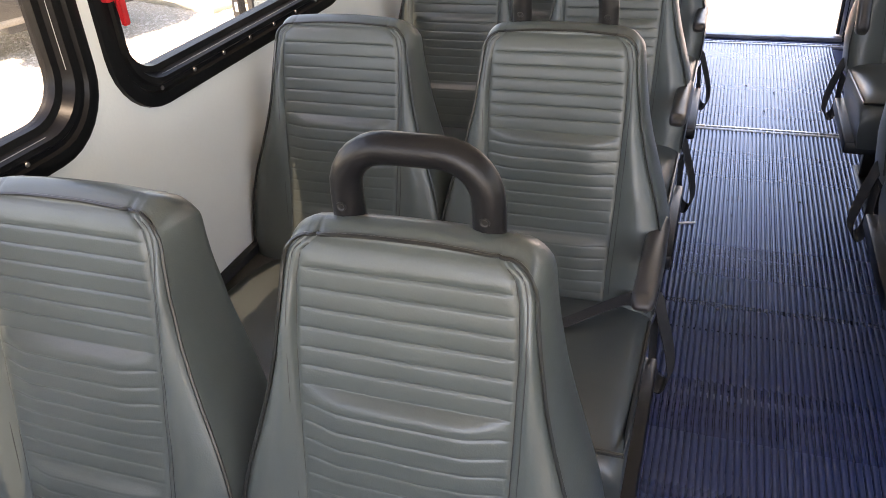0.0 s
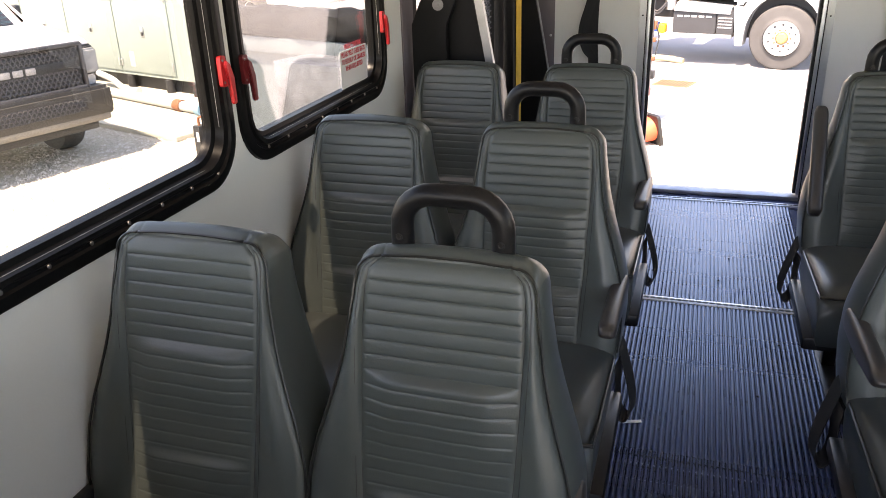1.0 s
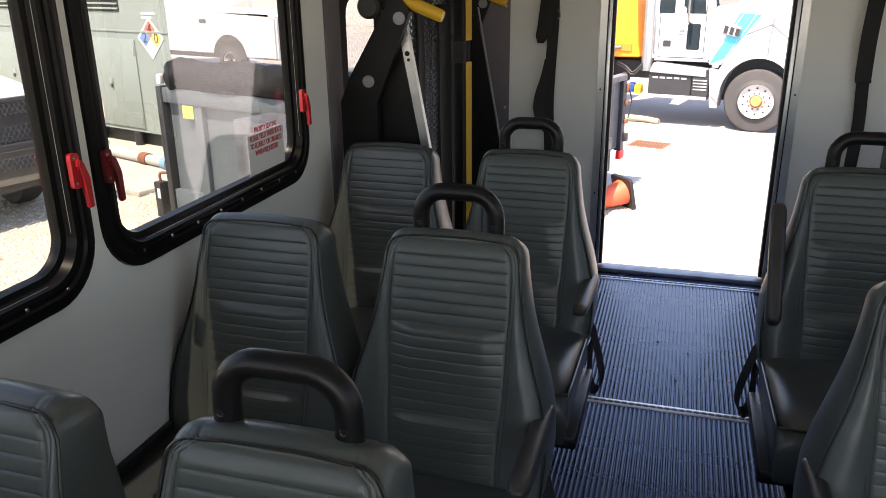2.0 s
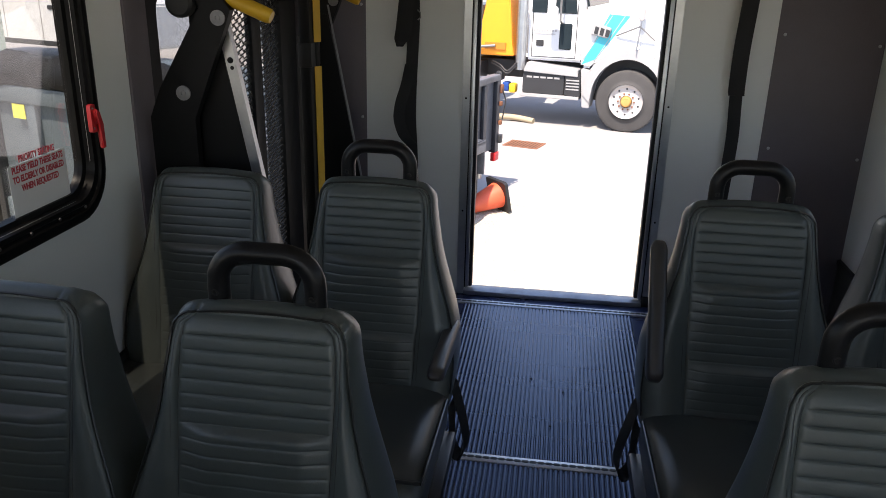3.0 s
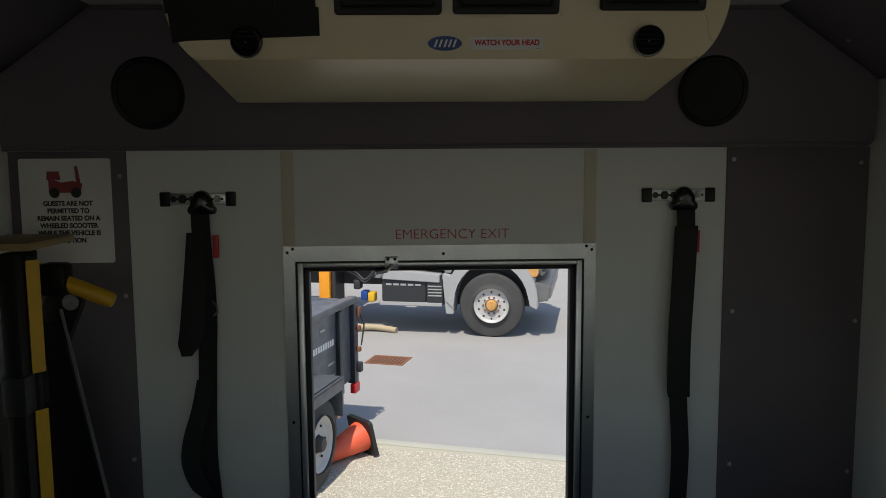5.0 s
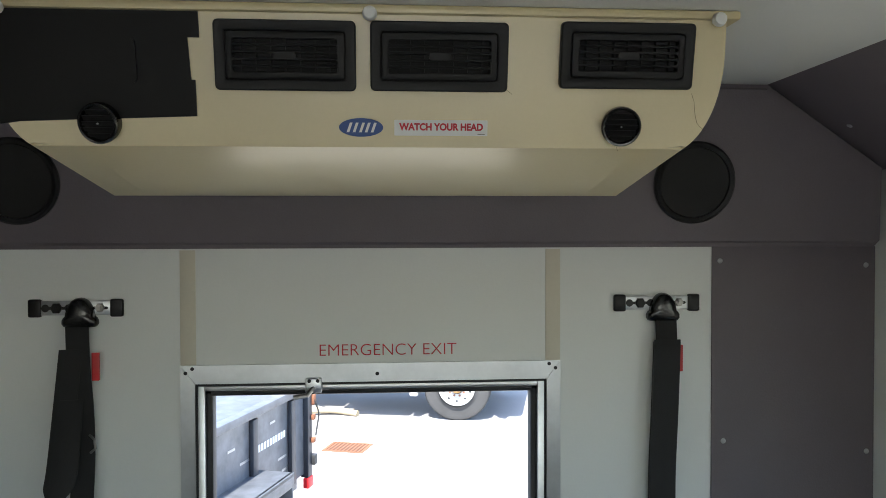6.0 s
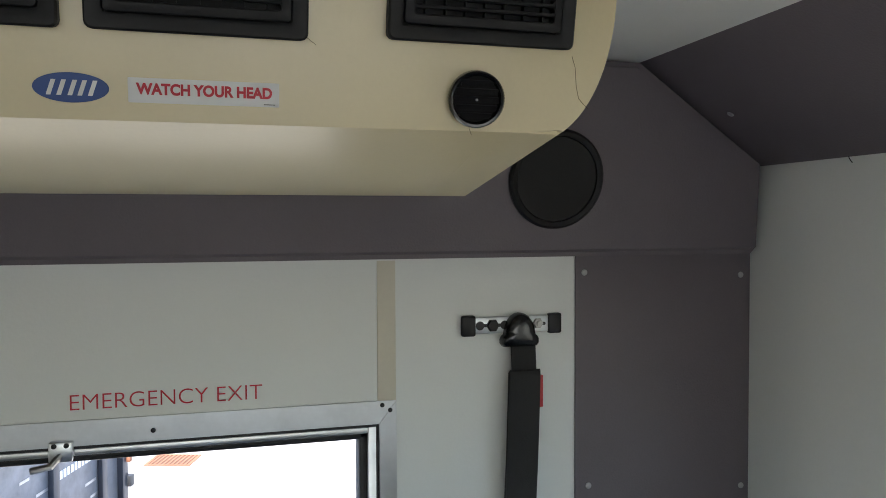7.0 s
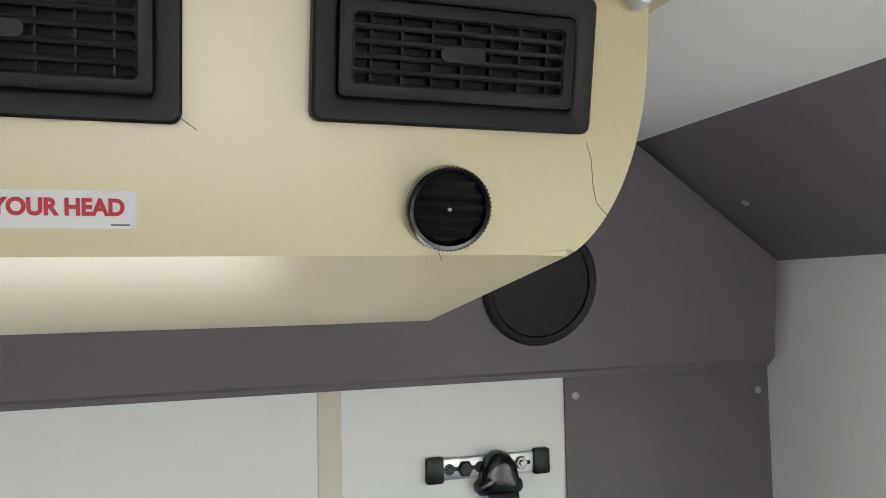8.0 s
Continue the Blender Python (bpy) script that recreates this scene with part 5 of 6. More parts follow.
part("mirror", slab(rrect(0.16, 0.24, 0.06, 4), -0.16, -0.08, 0.01), PAPER, cab, "round chrome mirror", Matrix.Translation((-1.28, 0, 1.86)))
part("mirror_arm", tube(bmesh.new(), [(-1.18, 0.12, 1.7), (-1.16, -0.1, 1.75), (-1.16, -0.12, 2.5), (-1.18, 0.12, 2.55)], 0.018, 8), CHROME, cab)
hood = part("hood", slab([(-0.82, 1.0), (-0.62, 1.0), (-0.54, 1.18), (-0.27, 1.34), (0.27, 1.34), (0.54, 1.16), (0.62, 0.98), (0.72, 0.98), (0.76, 1.45), (0.66, 1.72), (0.30, 1.86), (-0.30, 1.95), (-0.82, 1.98)], 0.10, 2.2, 0.05), CARWHITE, truck, "white sloping hood")
arch = [(0.73 * math.cos(radians(a)), 0.60 + 0.77 * math.sin(radians(a))) for a in range(-10, 191, 12)]
inner = [(0.60 * math.cos(radians(a)), 0.55 + 0.66 * math.sin(radians(a))) for a in range(190, -11, -12)]
part("fender", slab(arch + inner, -0.04, 0.35, 0.012), GREYPAINT, truck, "grey front fender flare")
part("wheel_well", slab([(-0.66, 0.45), (0.66, 0.45), (0.60, 1.1), (0.3, 1.32), (-0.3, 1.32), (-0.60, 1.1)], 0.36, 1.9, 0.0), DARKTRIM, truck)
part("mud_flap", slab([(-0.72, 0.36), (-0.60, 0.36), (-0.56, 0.95), (-0.78, 1.0)], -0.02, 0.3, 0.01), GREYPAINT, truck)
part("stripe", slab([(-0.80, 1.06), (-0.57, 1.16), (-0.07, 1.86), (-0.40, 1.88)], 0.093, 0.12, 0.0), TEAL, hood, "turquoise diagonal stripe")
for dx in (-0.045, 0.155):
    part("stripe_edge", slab([(-0.78 + dx, 1.08), (-0.765 + dx, 1.08), (-0.30 + dx, 1.86), (-0.315 + dx, 1.86)], 0.091, 0.12, 0.0), GREYPAINT, hood)
v = part("air_intake", slab([(-0.68, 1.56), (-0.40, 1.50), (-0.34, 1.66), (-0.62, 1.74)], 0.02, 0.11, 0.012), GREYPAINT, hood, "grey louvred air intake")
for k in range(3):
    part("louvre", slab([(-0.62 + k * 0.09, 1.575 - k * 0.02), (-0.56 + k * 0.09, 1.562 - k * 0.02), (-0.54 + k * 0.09, 1.67 - k * 0.02), (-0.60 + k * 0.09, 1.69 - k * 0.02)], 0.012, 0.03, 0.0), DARKTRIM, v)
part("headlamp", slab(rrect(0.2, 0.2, 0.07, 4), 0.07, 0.15, 0.01), AMBER, truck, "headlamp with amber lens", Matrix.Translation((0.63, 0, 1.06)))
part("grille", slab([(0.73, 0.95), (0.80, 0.95), (0.84, 1.45), (0.74, 1.72), (0.66, 1.72)], 0.35, 1.95, 0.02), CHROME, truck, "chrome grille")
for k in range(6):
    part("grille_bar", slab([(0.77, 1.02 + k * 0.1), (0.83, 1.02 + k * 0.1), (0.83, 1.06 + k * 0.1), (0.77, 1.06 + k * 0.1)], 0.33, 1.97, 0.0), DARKTRIM, truck)
part("bumper", slab([(0.60, 0.55), (0.92, 0.60), (0.95, 0.85), (0.60, 0.90)], 0.05, 2.25, 0.04), CHROME, truck, "steel front bumper")
for pts in ([(0.14, 0.0, 1.9), (0.10, -0.1, 1.35)], [(0.12, -0.05, 1.72), (-0.26, 0.08, 1.55)], [(0.12, -0.05, 1.72), (0.36, 0.06, 1.50)]):
    part("hood_mirror_arm", tube(bmesh.new(), pts, 0.012, 6), CHROME, hood)
part("hood_mirror", slab(rrect(0.1, 0.2, 0.045, 4), -0.03, 0.02, 0.008), GREYPAINT, hood, "small grey backed mirror", Matrix.Translation((0.13, 0, 1.90)))
part("exhaust_pipe", tube(bmesh.new(), [(-1.87, 0.18, 0.90), (-1.87, 0.18, 2.7)], 0.10, 20), ALU, truck, "perforated aluminium exhaust stack")
part("step", slab([(-1.76, 0.90), (-0.82, 0.86), (-0.82, 0.98), (-1.70, 1.06)], -0.04, 0.3, 0.01), GREYPAINT, truck, "pale metal cab step")
part("battery_box", slab(rrect(0.72, 0.36, 0.03, 3), 0.0, 0.5, 0.01), DARKTRIM, truck, "", Matrix.Translation((-1.41, 0, 0.71)))
part("filter_box", slab(rrect(0.27, 0.40, 0.03, 3), -0.02, 0.4, 0.01), DARKTRIM, truck, "", Matrix.Translation((-0.90, 0, 0.72)))
part("lower_step", slab([(-1.80, 0.48), (-0.78, 0.48), (-0.78, 0.535), (-1.80, 0.535)], -0.05, 0.3, 0.008), GREYPAINT, truck)
for k in range(4):
    part("filter_slat", slab([(-1.01, 0.64 + k * 0.05), (-0.79, 0.64 + k * 0.05), (-0.79, 0.66 + k * 0.05), (-1.01, 0.66 + k * 0.05)], -0.028, 0.0, 0.0), GREYPAINT, truck)
part("air_tank", tube(bmesh.new(), [(-1.72, 0.34, 0.62), (-1.06, 0.34, 0.62)], 0.10, 18), ALU, truck, "aluminium air tank")
for k in range(5):
    part("battery_slot", slab([(-1.70 + k * 0.12, 0.80), (-1.61 + k * 0.12, 0.80), (-1.61 + k * 0.12, 0.83), (-1.70 + k * 0.12, 0.83)], -0.008, 0.01, 0.0), GREYPAINT, truck)
part("grab_rail", tube(bmesh.new(), [(-1.73, 0.06, 1.2), (-1.73, 0.03, 1.25), (-1.73, 0.03, 1.8), (-1.73, 0.06, 1.85)], 0.014, 8), CHROME, cab)
part("wiper", tube(bmesh.new(), [(-0.83, 0.30, 1.99), (-0.86, 0.9, 2.12)], 0.01, 6), DARKTRIM, cab)
for z in (1.02, 0.98):
    part("hose", tube(bmesh.new(), smooth_line([(-1.92, 0.1, z), (-2.05, 0.0, z - 0.14), (-2.2, 0.05, z - 0.05), (-2.4, 0.2, z)]), 0.02, 8), RUBBER, truck, "black air hose")
part("mud_guard", slab([(-2.62, 0.40), (-2.56, 0.40), (-2.56, 1.0), (-2.62, 1.0)], 0.02, 0.5, 0.01), DARKTRIM, truck)
part("chassis", B(-7.2, 0.55, 0.72, 0.5, 1.75, 1.02, 0.01), DARKTRIM, truck)
part("hopper", slab([(-2.80, 1.12), (-1.98, 1.12), (-2.02, 1.32), (-2.10, 2.2), (-2.48, 2.2), (-2.62, 1.35)], 0.10, 1.9, 0.02), ORANGE, truck, "orange steel hopper")
# pocket in the hopper side, its shade put in as a darker orange
part("pocket", slab([(-2.50, 1.22), (-2.12, 1.22), (-2.12, 1.34), (-2.50, 1.34)], 0.07, 0.12, 0.006), material("orange_shade", (0.6, 0.2, 0.02), 0.5), truck)
part("ram", tube(bmesh.new(), [(-2.75, 0.05, 1.24), (-2.3, 0.05, 1.29)], 0.025, 10), CHROME, truck)
part("outrigger", B(-2.82, -0.04, 0.36, -2.64, 0.22, 1.52, 0.01), ORANGE, truck, "orange outrigger leg")
part("crane_bed", slab([(-7.2, 1.02), (-2.85, 1.02), (-2.85, 1.9), (-7.2, 1.9)], 0.1, 2.2, 0.02), SLATE, truck, "dark truck bed")
for k in range(3):
    part("hose_loop", tube(bmesh.new(), [(-3.0, 0.02, 1.25 + k * 0.16), (-2.75, -0.05, 1.28 + k * 0.16), (-2.72, -0.05, 1.33 + k * 0.16), (-3.0, 0.02, 1.36 + k * 0.16)], 0.018, 6), RUBBER, truck)
for (x, z), mt in (((-2.08, 0.62), BLUE), ((-1.96, 0.60), YELLOW), ((-2.2, 0.8), DARKTRIM)):
    part("valve", B(x - 0.06, 0.02, z - 0.09, x + 0.06, 0.2, z + 0.07, 0.03), mt, truck)

# ---- black dump trailer behind the bus ----
tr = thing("dump_trailer", "weathered dark steel dump trailer parked on the gravel", "trailer", m=yard(-0.735, 5.74))
# local x to the yard's right, y along the trailer towards the road
body = part("body", B(-1.9, -4.2, 0.55, 0.0, 0.0, 1.37, 0.01), TRAILER, tr, "black ribbed steel body")
for y in (-0.35, -1.1, -1.85, -2.6, -3.35):
    part("rib", B(0.0, y - 0.045, 0.56, 0.045, y + 0.045, 1.33, 0.008), TRAILER_RIB, body)
part("top_rail", B(-0.04, -4.24, 1.35, 0.06, 0.04, 1.42, 0.012), TRAILER, body)
part("tailgate", B(-1.92, 0.0, 0.52, 0.03, 0.07, 1.38, 0.01), TRAILER, tr)
part("hinge", B(-0.02, 0.05, 1.20, 0.075, 0.12, 1.30, 0.01), RUST, tr)
part("hinge", B(-0.02, 0.05, 0.62, 0.085, 0.12, 0.72, 0.01), DARKTRIM, tr)
bm = bmesh.new()
for k in range(10):
    box(bm, 0.0, -0.98 + k * 0.055, 1.02, 0.004, -0.945 + k * 0.055, 1.08)
part("side_marks", bm, PAPER, body, "pale lettering bars on the side")
part("fender", B(-0.02, -2.80, 0.83, 0.31, -0.95, 0.87, 0.01), TRAILER, tr, "flat black fender")
part("fender_skirt", B(0.28, -2.80, 0.75, 0.31, -0.95, 0.87, 0.005), TRAILER, tr)
part("fender_end", B(-0.02, -0.97, 0.50, 0.30, -0.94, 0.86, 0.005), TRAILER, tr)
for y in (-1.42, -2.28):
    wheel(tr, Matrix.Translation((0.285, y, 0.40)) @ pose(0, 0, 0, 0, 0, 90), 0.40, 0.24, rim=0.62, hub=DARKTRIM, studs=6)
part("frame_rail", B(-1.2, -4.4, 0.38, -0.1, 0.05, 0.56, 0.01), TRAILER, tr)
part("edge_post", B(-0.03, -0.03, 0.52, 0.05, 0.075, 1.40, 0.008), TRAILER_RIB, body)
for z in (0.84, 1.06):
    part("latch", B(0.05, 0.03, z, 0.085, 0.08, z + 0.05, 0.008), RUST, tr, "rusty latch")
part("chain", tube(bmesh.new(), smooth_line([(0.07, 0.07, 1.25), (0.10, 0.11, 1.12), (0.09, 0.10, 1.0), (0.08, 0.08, 0.9)]), 0.009, 6), DARKTRIM, tr, "hanging dark chain")
for y, z, l in ((-0.6, 0.84, 0.18), (-0.75, 1.2, 0.1), (-1.3, 1.0, 0.22), (-0.52, 0.72, 0.12), (-1.5, 1.15, 0.12)):
    part("scrape", B(0.0, y, z, 0.0025, y + l, z + 0.02), PALE_STEEL, body, "bare scraped metal")
part("jack", tube(bmesh.new(), [(0.1, -0.62, 0.36), (0.1, -0.62, 0.62)], 0.035, 12), ALU, tr, "steel stabiliser")
part("tail_lamp", B(0.0, -0.05, 0.42, 0.06, 0.08, 0.52, 0.01), RED, tr, "red tail lamp")

# ---- traffic cone lying behind the trailer wheel ----
cone = thing("traffic_cone", "orange traffic cone lying on its side on the gravel", "traffic cone", m=Matrix.Translation((-0.59, 5.11, GZ + 0.185)) @ pose(0, 0, 0, 0, 0, 40) @ pose(0, 0, 0, 0, -103, 0))
part("base", prism(bmesh.new(), rrect(0.36, 0.36, 0.03, 4), -0.02, 0.02), RUBBER, cone, "black rubber base")
part("shell", lathe(bmesh.new(), [(0.145, 0.02), (0.14, 0.05), (0.03, 0.68), (0.0, 0.69)], 28), material("orange_cone", (0.80, 0.12, 0.05), 0.5, vary=0.25, stain=8), cone, "faded orange cone")

# ---- drain grate, road patch ----
gr = thing("drain_grate", "rusty iron drain grate set in the road", "drain grate", m=yard(-0.46, 8.62))
part("frame", ring(bmesh.new(), [(rrect(0.56, 0.46, 0.01, 2), 0.006), (rrect(0.56, 0.46, 0.01, 2), 0.014), (rrect(0.48, 0.38, 0.01, 2), 0.014), (rrect(0.48, 0.38, 0.01, 2), 0.006)]), RUST, gr)
# darker brown plate closes the drain below the bars
part("bed", prism(bmesh.new(), rrect(0.5, 0.4, 0.01, 2), 0.006, 0.008), material("dark_grate_bed", (0.10, 0.05, 0.03), 0.9), gr)
bar = None
for k in range(9):
    m = Matrix.Translation((-0.21 + k * 0.0525, 0, 0))
    bar = part("bar", B(-0.012, -0.19, 0.007, 0.012, 0.19, 0.014), RUST, gr, "", m) if bar is None else again(bar, "bar", m)
hz = thing("ground_hose", "pale canvas hose lying on the road", "hose", m=yard(-0.85, 10.4))
part("hose", tube(bmesh.new(), smooth_line([(-1.4, -0.7, 0.07), (-0.8, -0.35, 0.075), (-0.35, 0.0, 0.08), (0.05, 0.16, 0.075), (0.45, 0.12, 0.05)]), 0.05, 12), material("tan_hose", (0.42, 0.34, 0.22), 0.8), hz)

# ---- pale building beyond the road ----
far = thing("building", "long pale plastered building beyond the road", "building", m=yard(6.0, 27.0))
part("wall", B(-30, 0, 0, 30, 8, 6.5, 0.05), material("pale_plaster", (0.62, 0.59, 0.55), 0.85, vary=0.12, stain=0.4), far)
part("roof", B(-30.3, -0.4, 6.5, 30.3, 8.4, 6.8, 0.05), CONCRETE, far)
for k in range(-6, 7):
    part("window", B(k * 4.4 - 0.8, -0.03, 2.2, k * 4.4 + 0.8, 0.02, 3.8, 0.02), CARGLASS, far)

# ---- white pickup facing the bus ----
GREYDARK = material("dark_grille_bar", (0.07, 0.07, 0.075), 0.4)
LAMP = material("clear_lamp_plastic", (0.50, 0.51, 0.51), 0.10, metal=0.2, vary=0.5, grain=20, stain=16)
BRONZE = material("dusty_bumper_steel", (0.058, 0.055, 0.050), 0.45, vary=0.3, stain=4)
pk = thing("pickup", "white pickup truck with a dark grille on gravel", "pickup", m=yard(-6.95, 2.50))
# local x forward, y to its left side
YZ = Matrix(((0, 0, 1, 0), (1, 0, 0, 0), (0, 1, 0, 0), (0, 0, 0, 1)))
side = [(-5.6, 0.62), (-0.25, 0.62), (-0.10, 0.85), (-0.06, 1.30), (-0.22, 1.40), (-1.35, 1.46), (-2.15, 1.98), (-3.7, 2.0), (-4.0, 1.45), (-5.6, 1.42)]
pb = slab(side, -0.96, 0.96, 0.05)
part("body", pb, CARWHITE, pk, "white body")
part("windscreen", slab([(-1.42, 1.47), (-1.36, 1.47), (-2.10, 1.94), (-2.16, 1.94)], -0.78, 0.78, 0.004), CARGLASS, pk, "", Matrix.Translation((0.03, 0, 0.02)))
g = part("grille", slab([(-0.12, 0.84), (-0.005, 0.88), (-0.005, 1.33), (-0.10, 1.37)], -0.74, 0.74, 0.03), DARKTRIM, pk, "dark grille")
bm = bmesh.new()
for j in range(9):
    for i in range(-12, 13):
        cy, cz = (i + 0.5 * (j % 2)) * 0.056, 0.905 + j * 0.0485
        if abs(cy) > 0.69:
            continue
        hexa = lambda q: [(cy + q * 0.031 * math.cos(radians(60 * e)), cz + q * 0.029 * math.sin(radians(60 * e))) for e in range(6)]
        ring(bm, [(hexa(1.0), 0.0), (hexa(1.0), 0.012), (hexa(0.66), 0.006), (hexa(0.62), 0.0)], YZ)
part("grille_mesh", bm, GREYDARK, g, "grey honeycomb mesh")
for z in (0.872, 1.352):
    part("grille_frame", B(-0.03, -0.76, z - 0.022, 0.024, 0.76, z + 0.022, 0.01), GREYDARK, g)
for s in (-1, 1):
    part("grille_frame", B(-0.05, s * 0.735, 0.86, 0.022, s * 0.775, 1.36, 0.01), GREYDARK, g)
part("grille_bar", B(-0.02, -0.66, 1.08, 0.012, 0.66, 1.19, 0.01), DARKTRIM, g)
bm = bmesh.new()
for k in range(3):
    box(bm, 0.01, -0.20 + k * 0.14, 1.10, 0.022, -0.09 + k * 0.14, 1.17, 0.01)
part("badge", bm, GREYPAINT, g, "grey badge marks")
for s in (-1, 1):
    part("headlamp", slab([(-0.40, 1.0), (-0.04, 1.0), (-0.03, 1.27), (-0.35, 1.30)], s * 0.70, s * 0.965, 0.02), LAMP, pk, "clear headlamp", None, 30)
    part("lamp_surround", slab([(-0.42, 0.96), (-0.085, 0.96), (-0.075, 1.31), (-0.37, 1.34)], s * 0.69, s * 0.955, 0.02), DARKTRIM, pk)
    part("fog_lamp", B(-0.06, s * 0.58, 0.62, 0.075, s * 0.80, 0.74, 0.02), DARKTRIM, pk)
    for x in (-0.95, -4.4):
        wheel(pk, Matrix.Translation((x, s * 0.98, 0.40)) @ (pose(0, 0, 0, 0, 0, 180) if s > 0 else Matrix()), 0.40, 0.27, hub=DARKTRIM, studs=6)
bmp = part("bumper", slab([(-0.28, 0.50), (0.05, 0.50), (0.09, 0.62), (0.07, 0.86), (-0.28, 0.86)], -1.0, 1.0, 0.04), BRONZE, pk, "dusty grey steel bumper")
part("skid_lip", B(-0.2, -0.94, 0.47, 0.07, 0.94, 0.55, 0.02), material("dusty_lip", (0.24, 0.22, 0.185), 0.7, vary=0.25), pk, "pale dusty lower lip")
part("air_dam", B(-0.3, -0.8, 0.38, 0.02, 0.8, 0.52, 0.03), DARKTRIM, pk)
part("lower_grille", B(0.06, -0.66, 0.62, 0.088, 0.66, 0.77, 0.01), DARKTRIM, bmp)
bm = bmesh.new()
for j in range(3):
    for i in range(-10, 11):
        cy, cz = (i + 0.5 * (j % 2)) * 0.058, 0.65 + j * 0.045
        hexa = lambda q: [(cy + q * 0.031 * math.cos(radians(60 * e)), cz + q * 0.028 * math.sin(radians(60 * e))) for e in range(6)]
        ring(bm, [(hexa(1.0), 0.088), (hexa(1.0), 0.096), (hexa(0.66), 0.092), (hexa(0.62), 0.088)], YZ)
part("lower_mesh", bm, GREYDARK, bmp, "grey honeycomb mesh")
for s in (-1, 1):
    part("mirror", B(-2.0, s * 0.98, 1.42, -1.85, s * 1.18, 1.66, 0.03), DARKTRIM, pk)

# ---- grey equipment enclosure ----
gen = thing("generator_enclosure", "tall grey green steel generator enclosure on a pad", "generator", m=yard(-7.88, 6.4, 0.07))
# right end cut back along the camera's sight line to hide its side
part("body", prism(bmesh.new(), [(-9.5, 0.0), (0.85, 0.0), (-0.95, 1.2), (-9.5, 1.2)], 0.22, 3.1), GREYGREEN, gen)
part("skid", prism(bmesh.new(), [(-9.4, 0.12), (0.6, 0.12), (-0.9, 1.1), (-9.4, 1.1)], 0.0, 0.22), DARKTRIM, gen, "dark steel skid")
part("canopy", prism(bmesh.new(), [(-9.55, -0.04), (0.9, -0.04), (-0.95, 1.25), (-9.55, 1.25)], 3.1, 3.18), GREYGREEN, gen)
for x in (-3.6, -2.4, -1.2, -0.2, 0.45):
    part("foot", lathe(bmesh.new(), [(0.07, 0.0), (0.07, 0.20), (0.04, 0.22)], 14), DARKTRIM, gen, "", Matrix.Translation((x, 0.04, 0.0)))
for k in range(6):
    x1 = 0.06 - 1.38 * k
    x0 = x1 - 1.36
    dr = part("door", B(x0, -0.022, 0.28, x1, 0.0, 1.60, 0.006), GREYGREEN, gen, "flat enclosure door")
    lx = x0 + 0.64
    part("latch", B(lx, -0.030, 0.84, lx + 0.09, -0.02, 1.0, 0.006), ALU, dr)
    part("latch_pull", B(lx + 0.02, -0.042, 0.86, lx + 0.07, -0.028, 0.92, 0.006), DARKTRIM, dr)
    for hx in (x0 + 0.01, x1 - 0.05):
        for z in (0.36, 1.38):
            part("hinge", B(hx, -0.034, z, hx + 0.04, -0.018, z + 0.12, 0.004), ALU, dr)
    vent = part("vent", B(x0 + 0.02, -0.012, 1.99, x1 - 0.27, 0.0, 2.6, 0.004), DARKTRIM, gen, "dark louvred vent")
    for j in range(8):
        part("slat", B(x0 + 0.03, -0.03, 2.02 + j * 0.07, x1 - 0.28, -0.005, 2.045 + j * 0.07, 0.003), GREYGREEN, vent)
part("seam_rail", B(-9.5, -0.012, 1.70, 0.85, 0.0, 1.73, 0.003), GREYGREEN, gen)
bm = bmesh.new()
for z, w in ((1.955, 0.30), (1.90, 0.22)):
    box(bm, 0.30, -0.006, z, 0.30 + w, 0.0, z + 0.035)
part("printed_bars", bm, PAPER, gen, "two faded white lines of print")
part("door_patch", B(-1.05, -0.026, 0.36, -0.93, -0.020, 0.60, 0.004), TAN, gen, "tan patch on a door")
dm = thing("hazard_diamond", "white hazard diamond with coloured quarters on the enclosure", "sign", m=yard(-7.88, 6.4, 0.07) @ Matrix.Translation((0.45, -0.004, 1.63)) @ pose(0, 0, 0, 90, -45, 0))
part("plate", prism(bmesh.new(), rrect(0.42, 0.42, 0.01, 2), 0.0, 0.004), PAPER, dm)
for (cx, cy), mt in (((0.09, 0.09), material("pale_red_print", (0.62, 0.17, 0.13), 0.5)), ((-0.09, 0.09), material("pale_blue_print", (0.16, 0.28, 0.52), 0.5)), ((0.09, -0.09), material("pale_yellow_print", (0.74, 0.58, 0.12), 0.5))):
    q = part("quarter", prism(bmesh.new(), rrect(0.175, 0.175, 0.003, 2), 0.004, 0.006, Matrix.Translation((cx, cy, 0)) ), mt, dm)
for ch, cx, cy in (("4", 0.09, 0.09), ("2", -0.09, 0.09), ("0", 0.09, -0.09)):
    lettering("digit", ch, 0.20, INK, dm, Matrix.Translation((cx, cy, 0.007)) @ pose(0, 0, 0, 0, 0, -45))
PIPE = material("dusty_pale_pipe", (0.45, 0.46, 0.45), 0.6, vary=0.3, stain=4)
pipes = thing("pipe_run", "pale pipes with rusty couplings lying on the pad", "pipes", m=yard(-7.88, 6.4, 0.07))
part("pipe", tube(bmesh.new(), [(-4.0, -0.40, 0.075), (0.4, -0.70, 0.075), (1.5, -0.78, 0.075)], 0.07, 12), PIPE, pipes)
part("pipe", tube(bmesh.new(), smooth_line([(-1.9, -0.1, 0.20), (-1.3, -0.25, 0.17), (-0.7, -0.45, 0.11), (-0.1, -0.60, 0.16)]), 0.05, 12), PIPE, pipes)
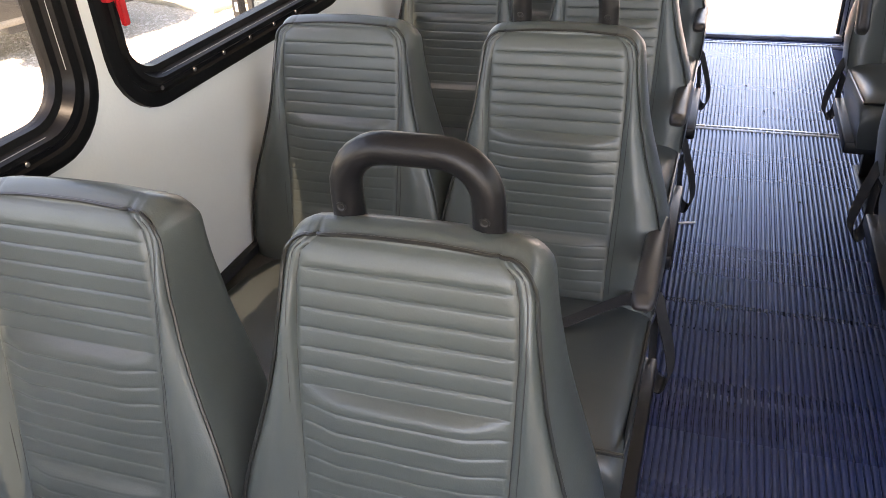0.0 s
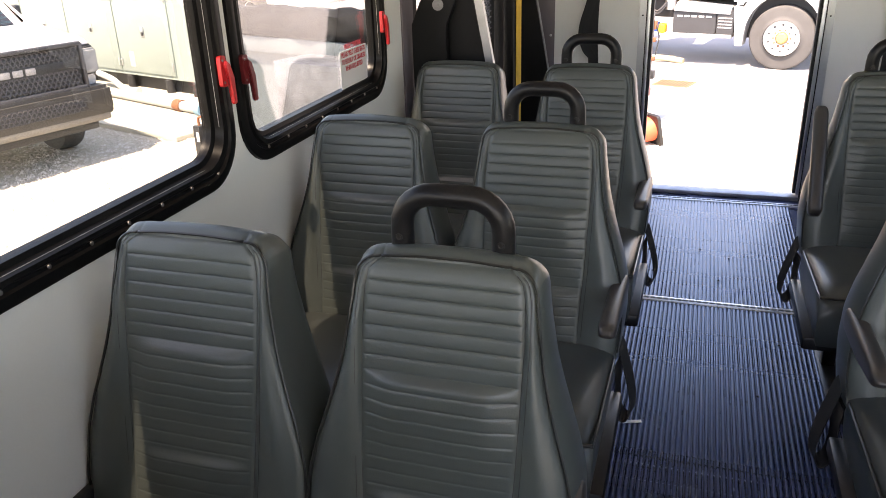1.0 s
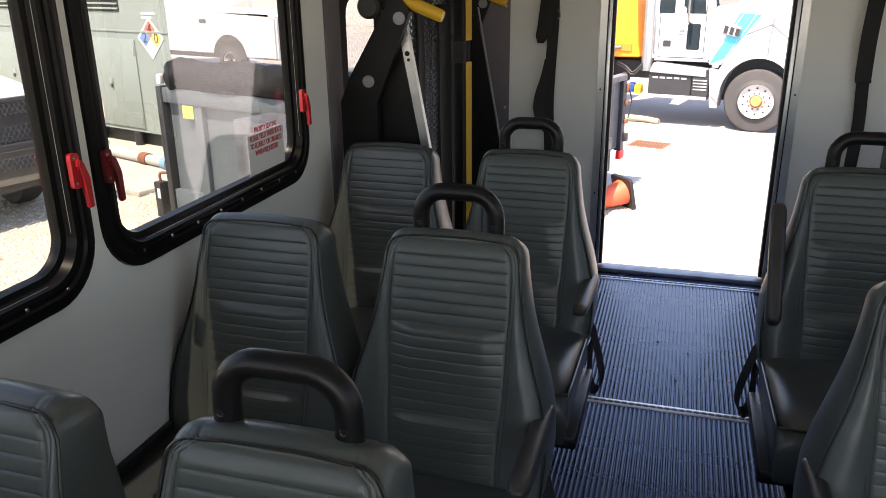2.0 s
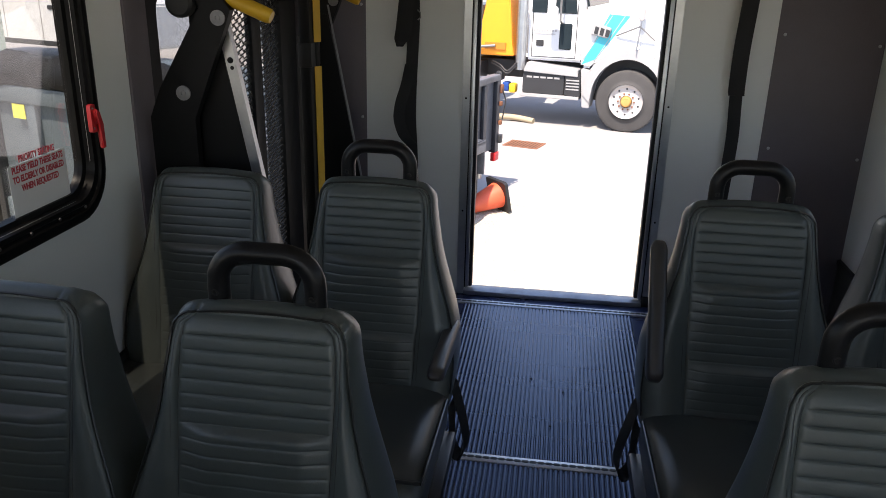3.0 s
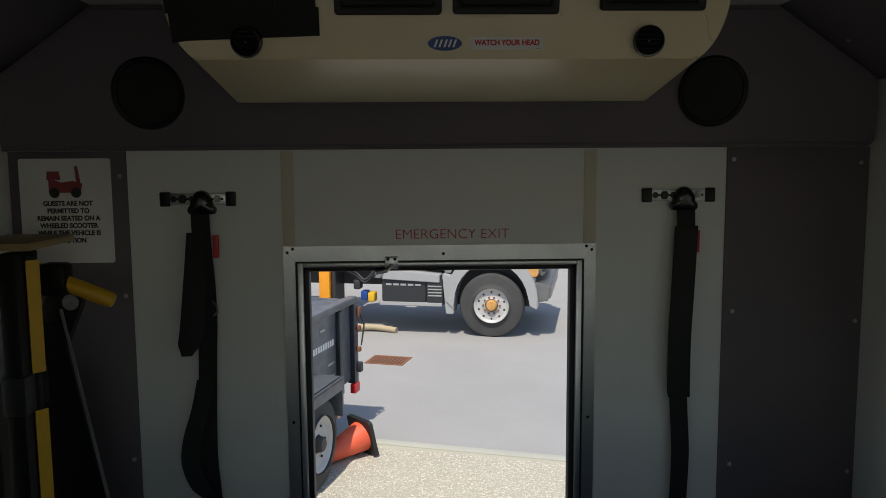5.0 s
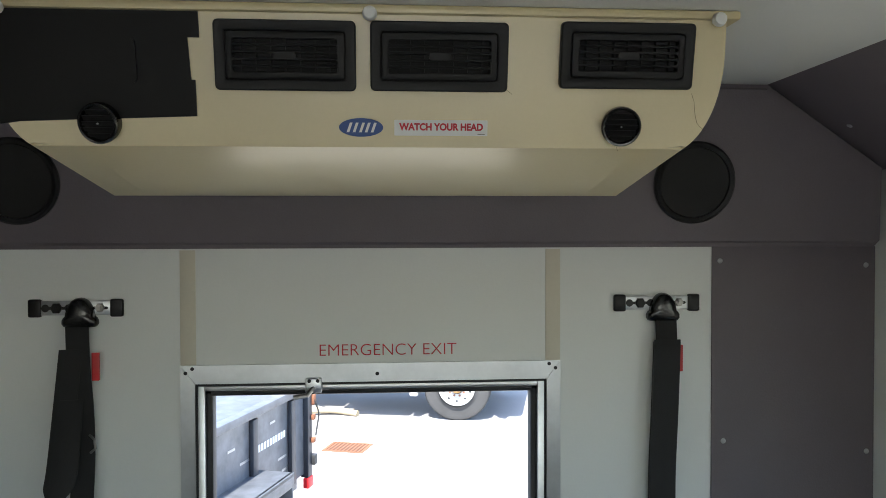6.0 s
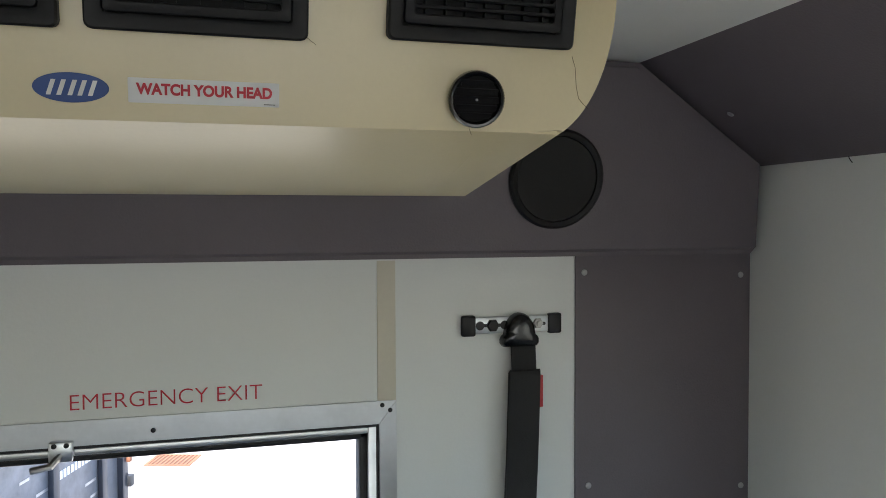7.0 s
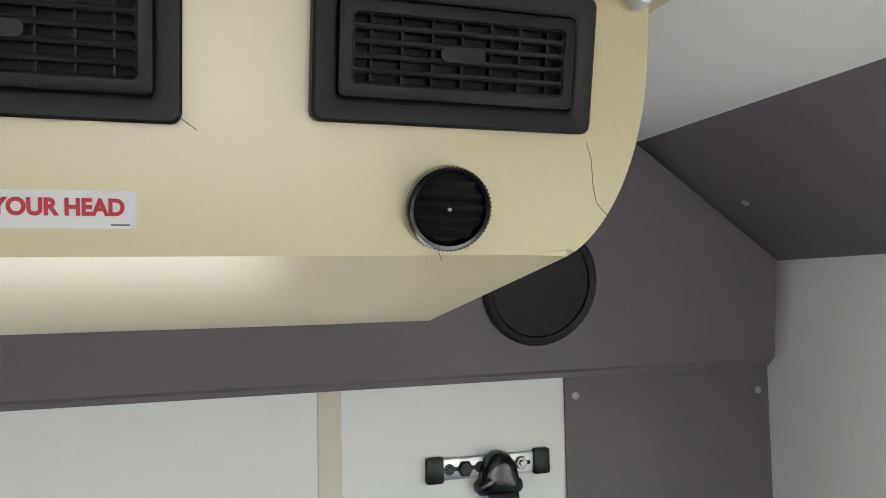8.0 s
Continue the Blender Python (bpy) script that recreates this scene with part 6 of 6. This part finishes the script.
part("coupling", tube(bmesh.new(), [(0.92, -0.738, 0.075), (1.08, -0.749, 0.075)], 0.085, 14), RUST, pipes)
part("end_cap", tube(bmesh.new(), [(1.44, -0.776, 0.075), (1.56, -0.785, 0.075)], 0.088, 14), material("pale_blue_fitting", (0.16, 0.32, 0.45), 0.5), pipes, "pale blue pipe end fitting")

# ---- slate container with a tarpaulin ----
con = thing("waste_container", "slate blue steel container with a rolled black tarpaulin", "container", m=yard(-5.58, 3.4))
part("body", slab([(0.47, 0.12), (3.0, 0.12), (3.0, 1.48), (0.47, 1.48)], 0.0, 2.2, 0.01), SLATE, con)
for x in (0.95, 1.75, 2.55):
    part("rib", B(x - 0.02, -0.06, 0.12, x + 0.1, 0.02, 1.46, 0.01), SLATE, con)
part("lower_rail", B(0.46, -0.07, 0.10, 3.0, 0.03, 0.42, 0.01), SLATE, con)
part("top_rail", B(0.44, -0.08, 1.34, 3.04, 0.02, 1.49, 0.01), SLATE, con)
part("corner_post", B(0.42, -0.1, 0.0, 0.50, 0.1, 1.5, 0.01), DARKTRIM, con)
part("eye", B(0.44, -0.09, 1.52, 0.50, -0.03, 1.62, 0.012), PAPER, con, "white roller bearing")
bm = bmesh.new()
nx, ny = 60, 20
g = {}
for i in range(nx + 1):
    for j in range(ny):
        # a lumpy roll along the front edge
        u, a = i / nx, j * math.tau / ny
        r = 0.155 + 0.035 * noise.noise(Vector((u * 9, math.cos(a) * 1.5, math.sin(a) * 1.5))) + 0.015 * noise.noise(Vector((u * 30, math.cos(a) * 4, 2.0 + math.sin(a) * 4)))
        r *= smooth_step(-0.02, 0.05, u)
        g[i, j] = bm.verts.new((0.5 + 2.5 * u, 0.02 + r * math.cos(a), 1.62 + r * math.sin(a)))
for i in range(nx):
    for j in range(ny):
        bm.faces.new((g[i, j], g[i, (j + 1) % ny], g[i + 1, (j + 1) % ny], g[i + 1, j]))
bm.faces.new([g[0, j] for j in range(ny)])
bm.faces.new([g[nx, j] for j in range(ny)])
part("tarpaulin", bm, TARP, con, "rolled wrinkled black tarpaulin", angle=70)
part("label", B(0.77, -0.066, 1.20, 0.93, -0.06, 1.33), material("lemon_label", (0.78, 0.72, 0.10), 0.5), con, "lemon yellow label")
part("hook", tube(bmesh.new(), [(2.2, -0.05, 1.0), (2.2, -0.12, 0.9), (2.2, -0.05, 0.78)], 0.02, 8), RUST, con)
bol = thing("bollard", "short black steel post with a rusty tap", "post", m=yard(-5.53, 3.50))
part("post", B(-0.055, -0.055, 0.0, 0.055, 0.055, 0.40, 0.008), DARKTRIM, bol)
part("tap", tube(bmesh.new(), smooth_line([(0.0, 0.0, 0.39), (0.0, 0.0, 0.48), (0.05, 0.02, 0.50), (0.20, 0.06, 0.50), (0.30, 0.09, 0.49)]), 0.016, 8), RUST, bol, "rusty tap")
part("label", B(0.0, -0.060, 0.22, 0.045, -0.055, 0.33), PAPER, bol)

# ---- white van farther off ----
van = thing("crew_van", "white crew vehicle parked beyond the container", "van", m=yard(-11.5, 14.6))
part("body", slab([(-5.2, 0.52), (2.0, 0.52), (2.0, 1.55), (1.75, 1.60), (-1.9, 1.62), (-2.2, 2.35), (-3.9, 2.4), (-4.3, 1.6), (-5.2, 1.45)], 0.0, 2.0, 0.05), CARWHITE, van)
part("window", slab([(-3.8, 1.66), (-2.5, 1.66), (-2.45, 2.2), (-3.7, 2.2)], -0.012, 0.02, 0.005), CARGLASS, van)
# a dark half-disc on the body stands for the shaded wheel arch
part("wheel_arch", slab([(0.62 * math.cos(radians(a)) + 0.30, 0.50 + 0.60 * math.sin(radians(a))) for a in range(0, 181, 12)], -0.015, 0.1, 0.0), DARKTRIM, van)
for x in (0.30, -4.3):
    wheel(van, Matrix.Translation((x, -0.03, 0.42)), 0.42, 0.3, hub=DARKTRIM, studs=8)
for x in (-2.35, -1.05):
    part("door_seam", slab([(x, 0.6), (x + 0.02, 0.6), (x + 0.02, 1.6), (x, 1.6)], -0.008, 0.02, 0.0), GREYPAINT, van)
part("door_handle", B(-0.75, -0.03, 1.36, -0.5, 0.01, 1.46, 0.01), DARKTRIM, van)
part("side_trim", B(-4.9, -0.02, 0.5, 0.2, 0.03, 0.62, 0.01), DARKTRIM, van)
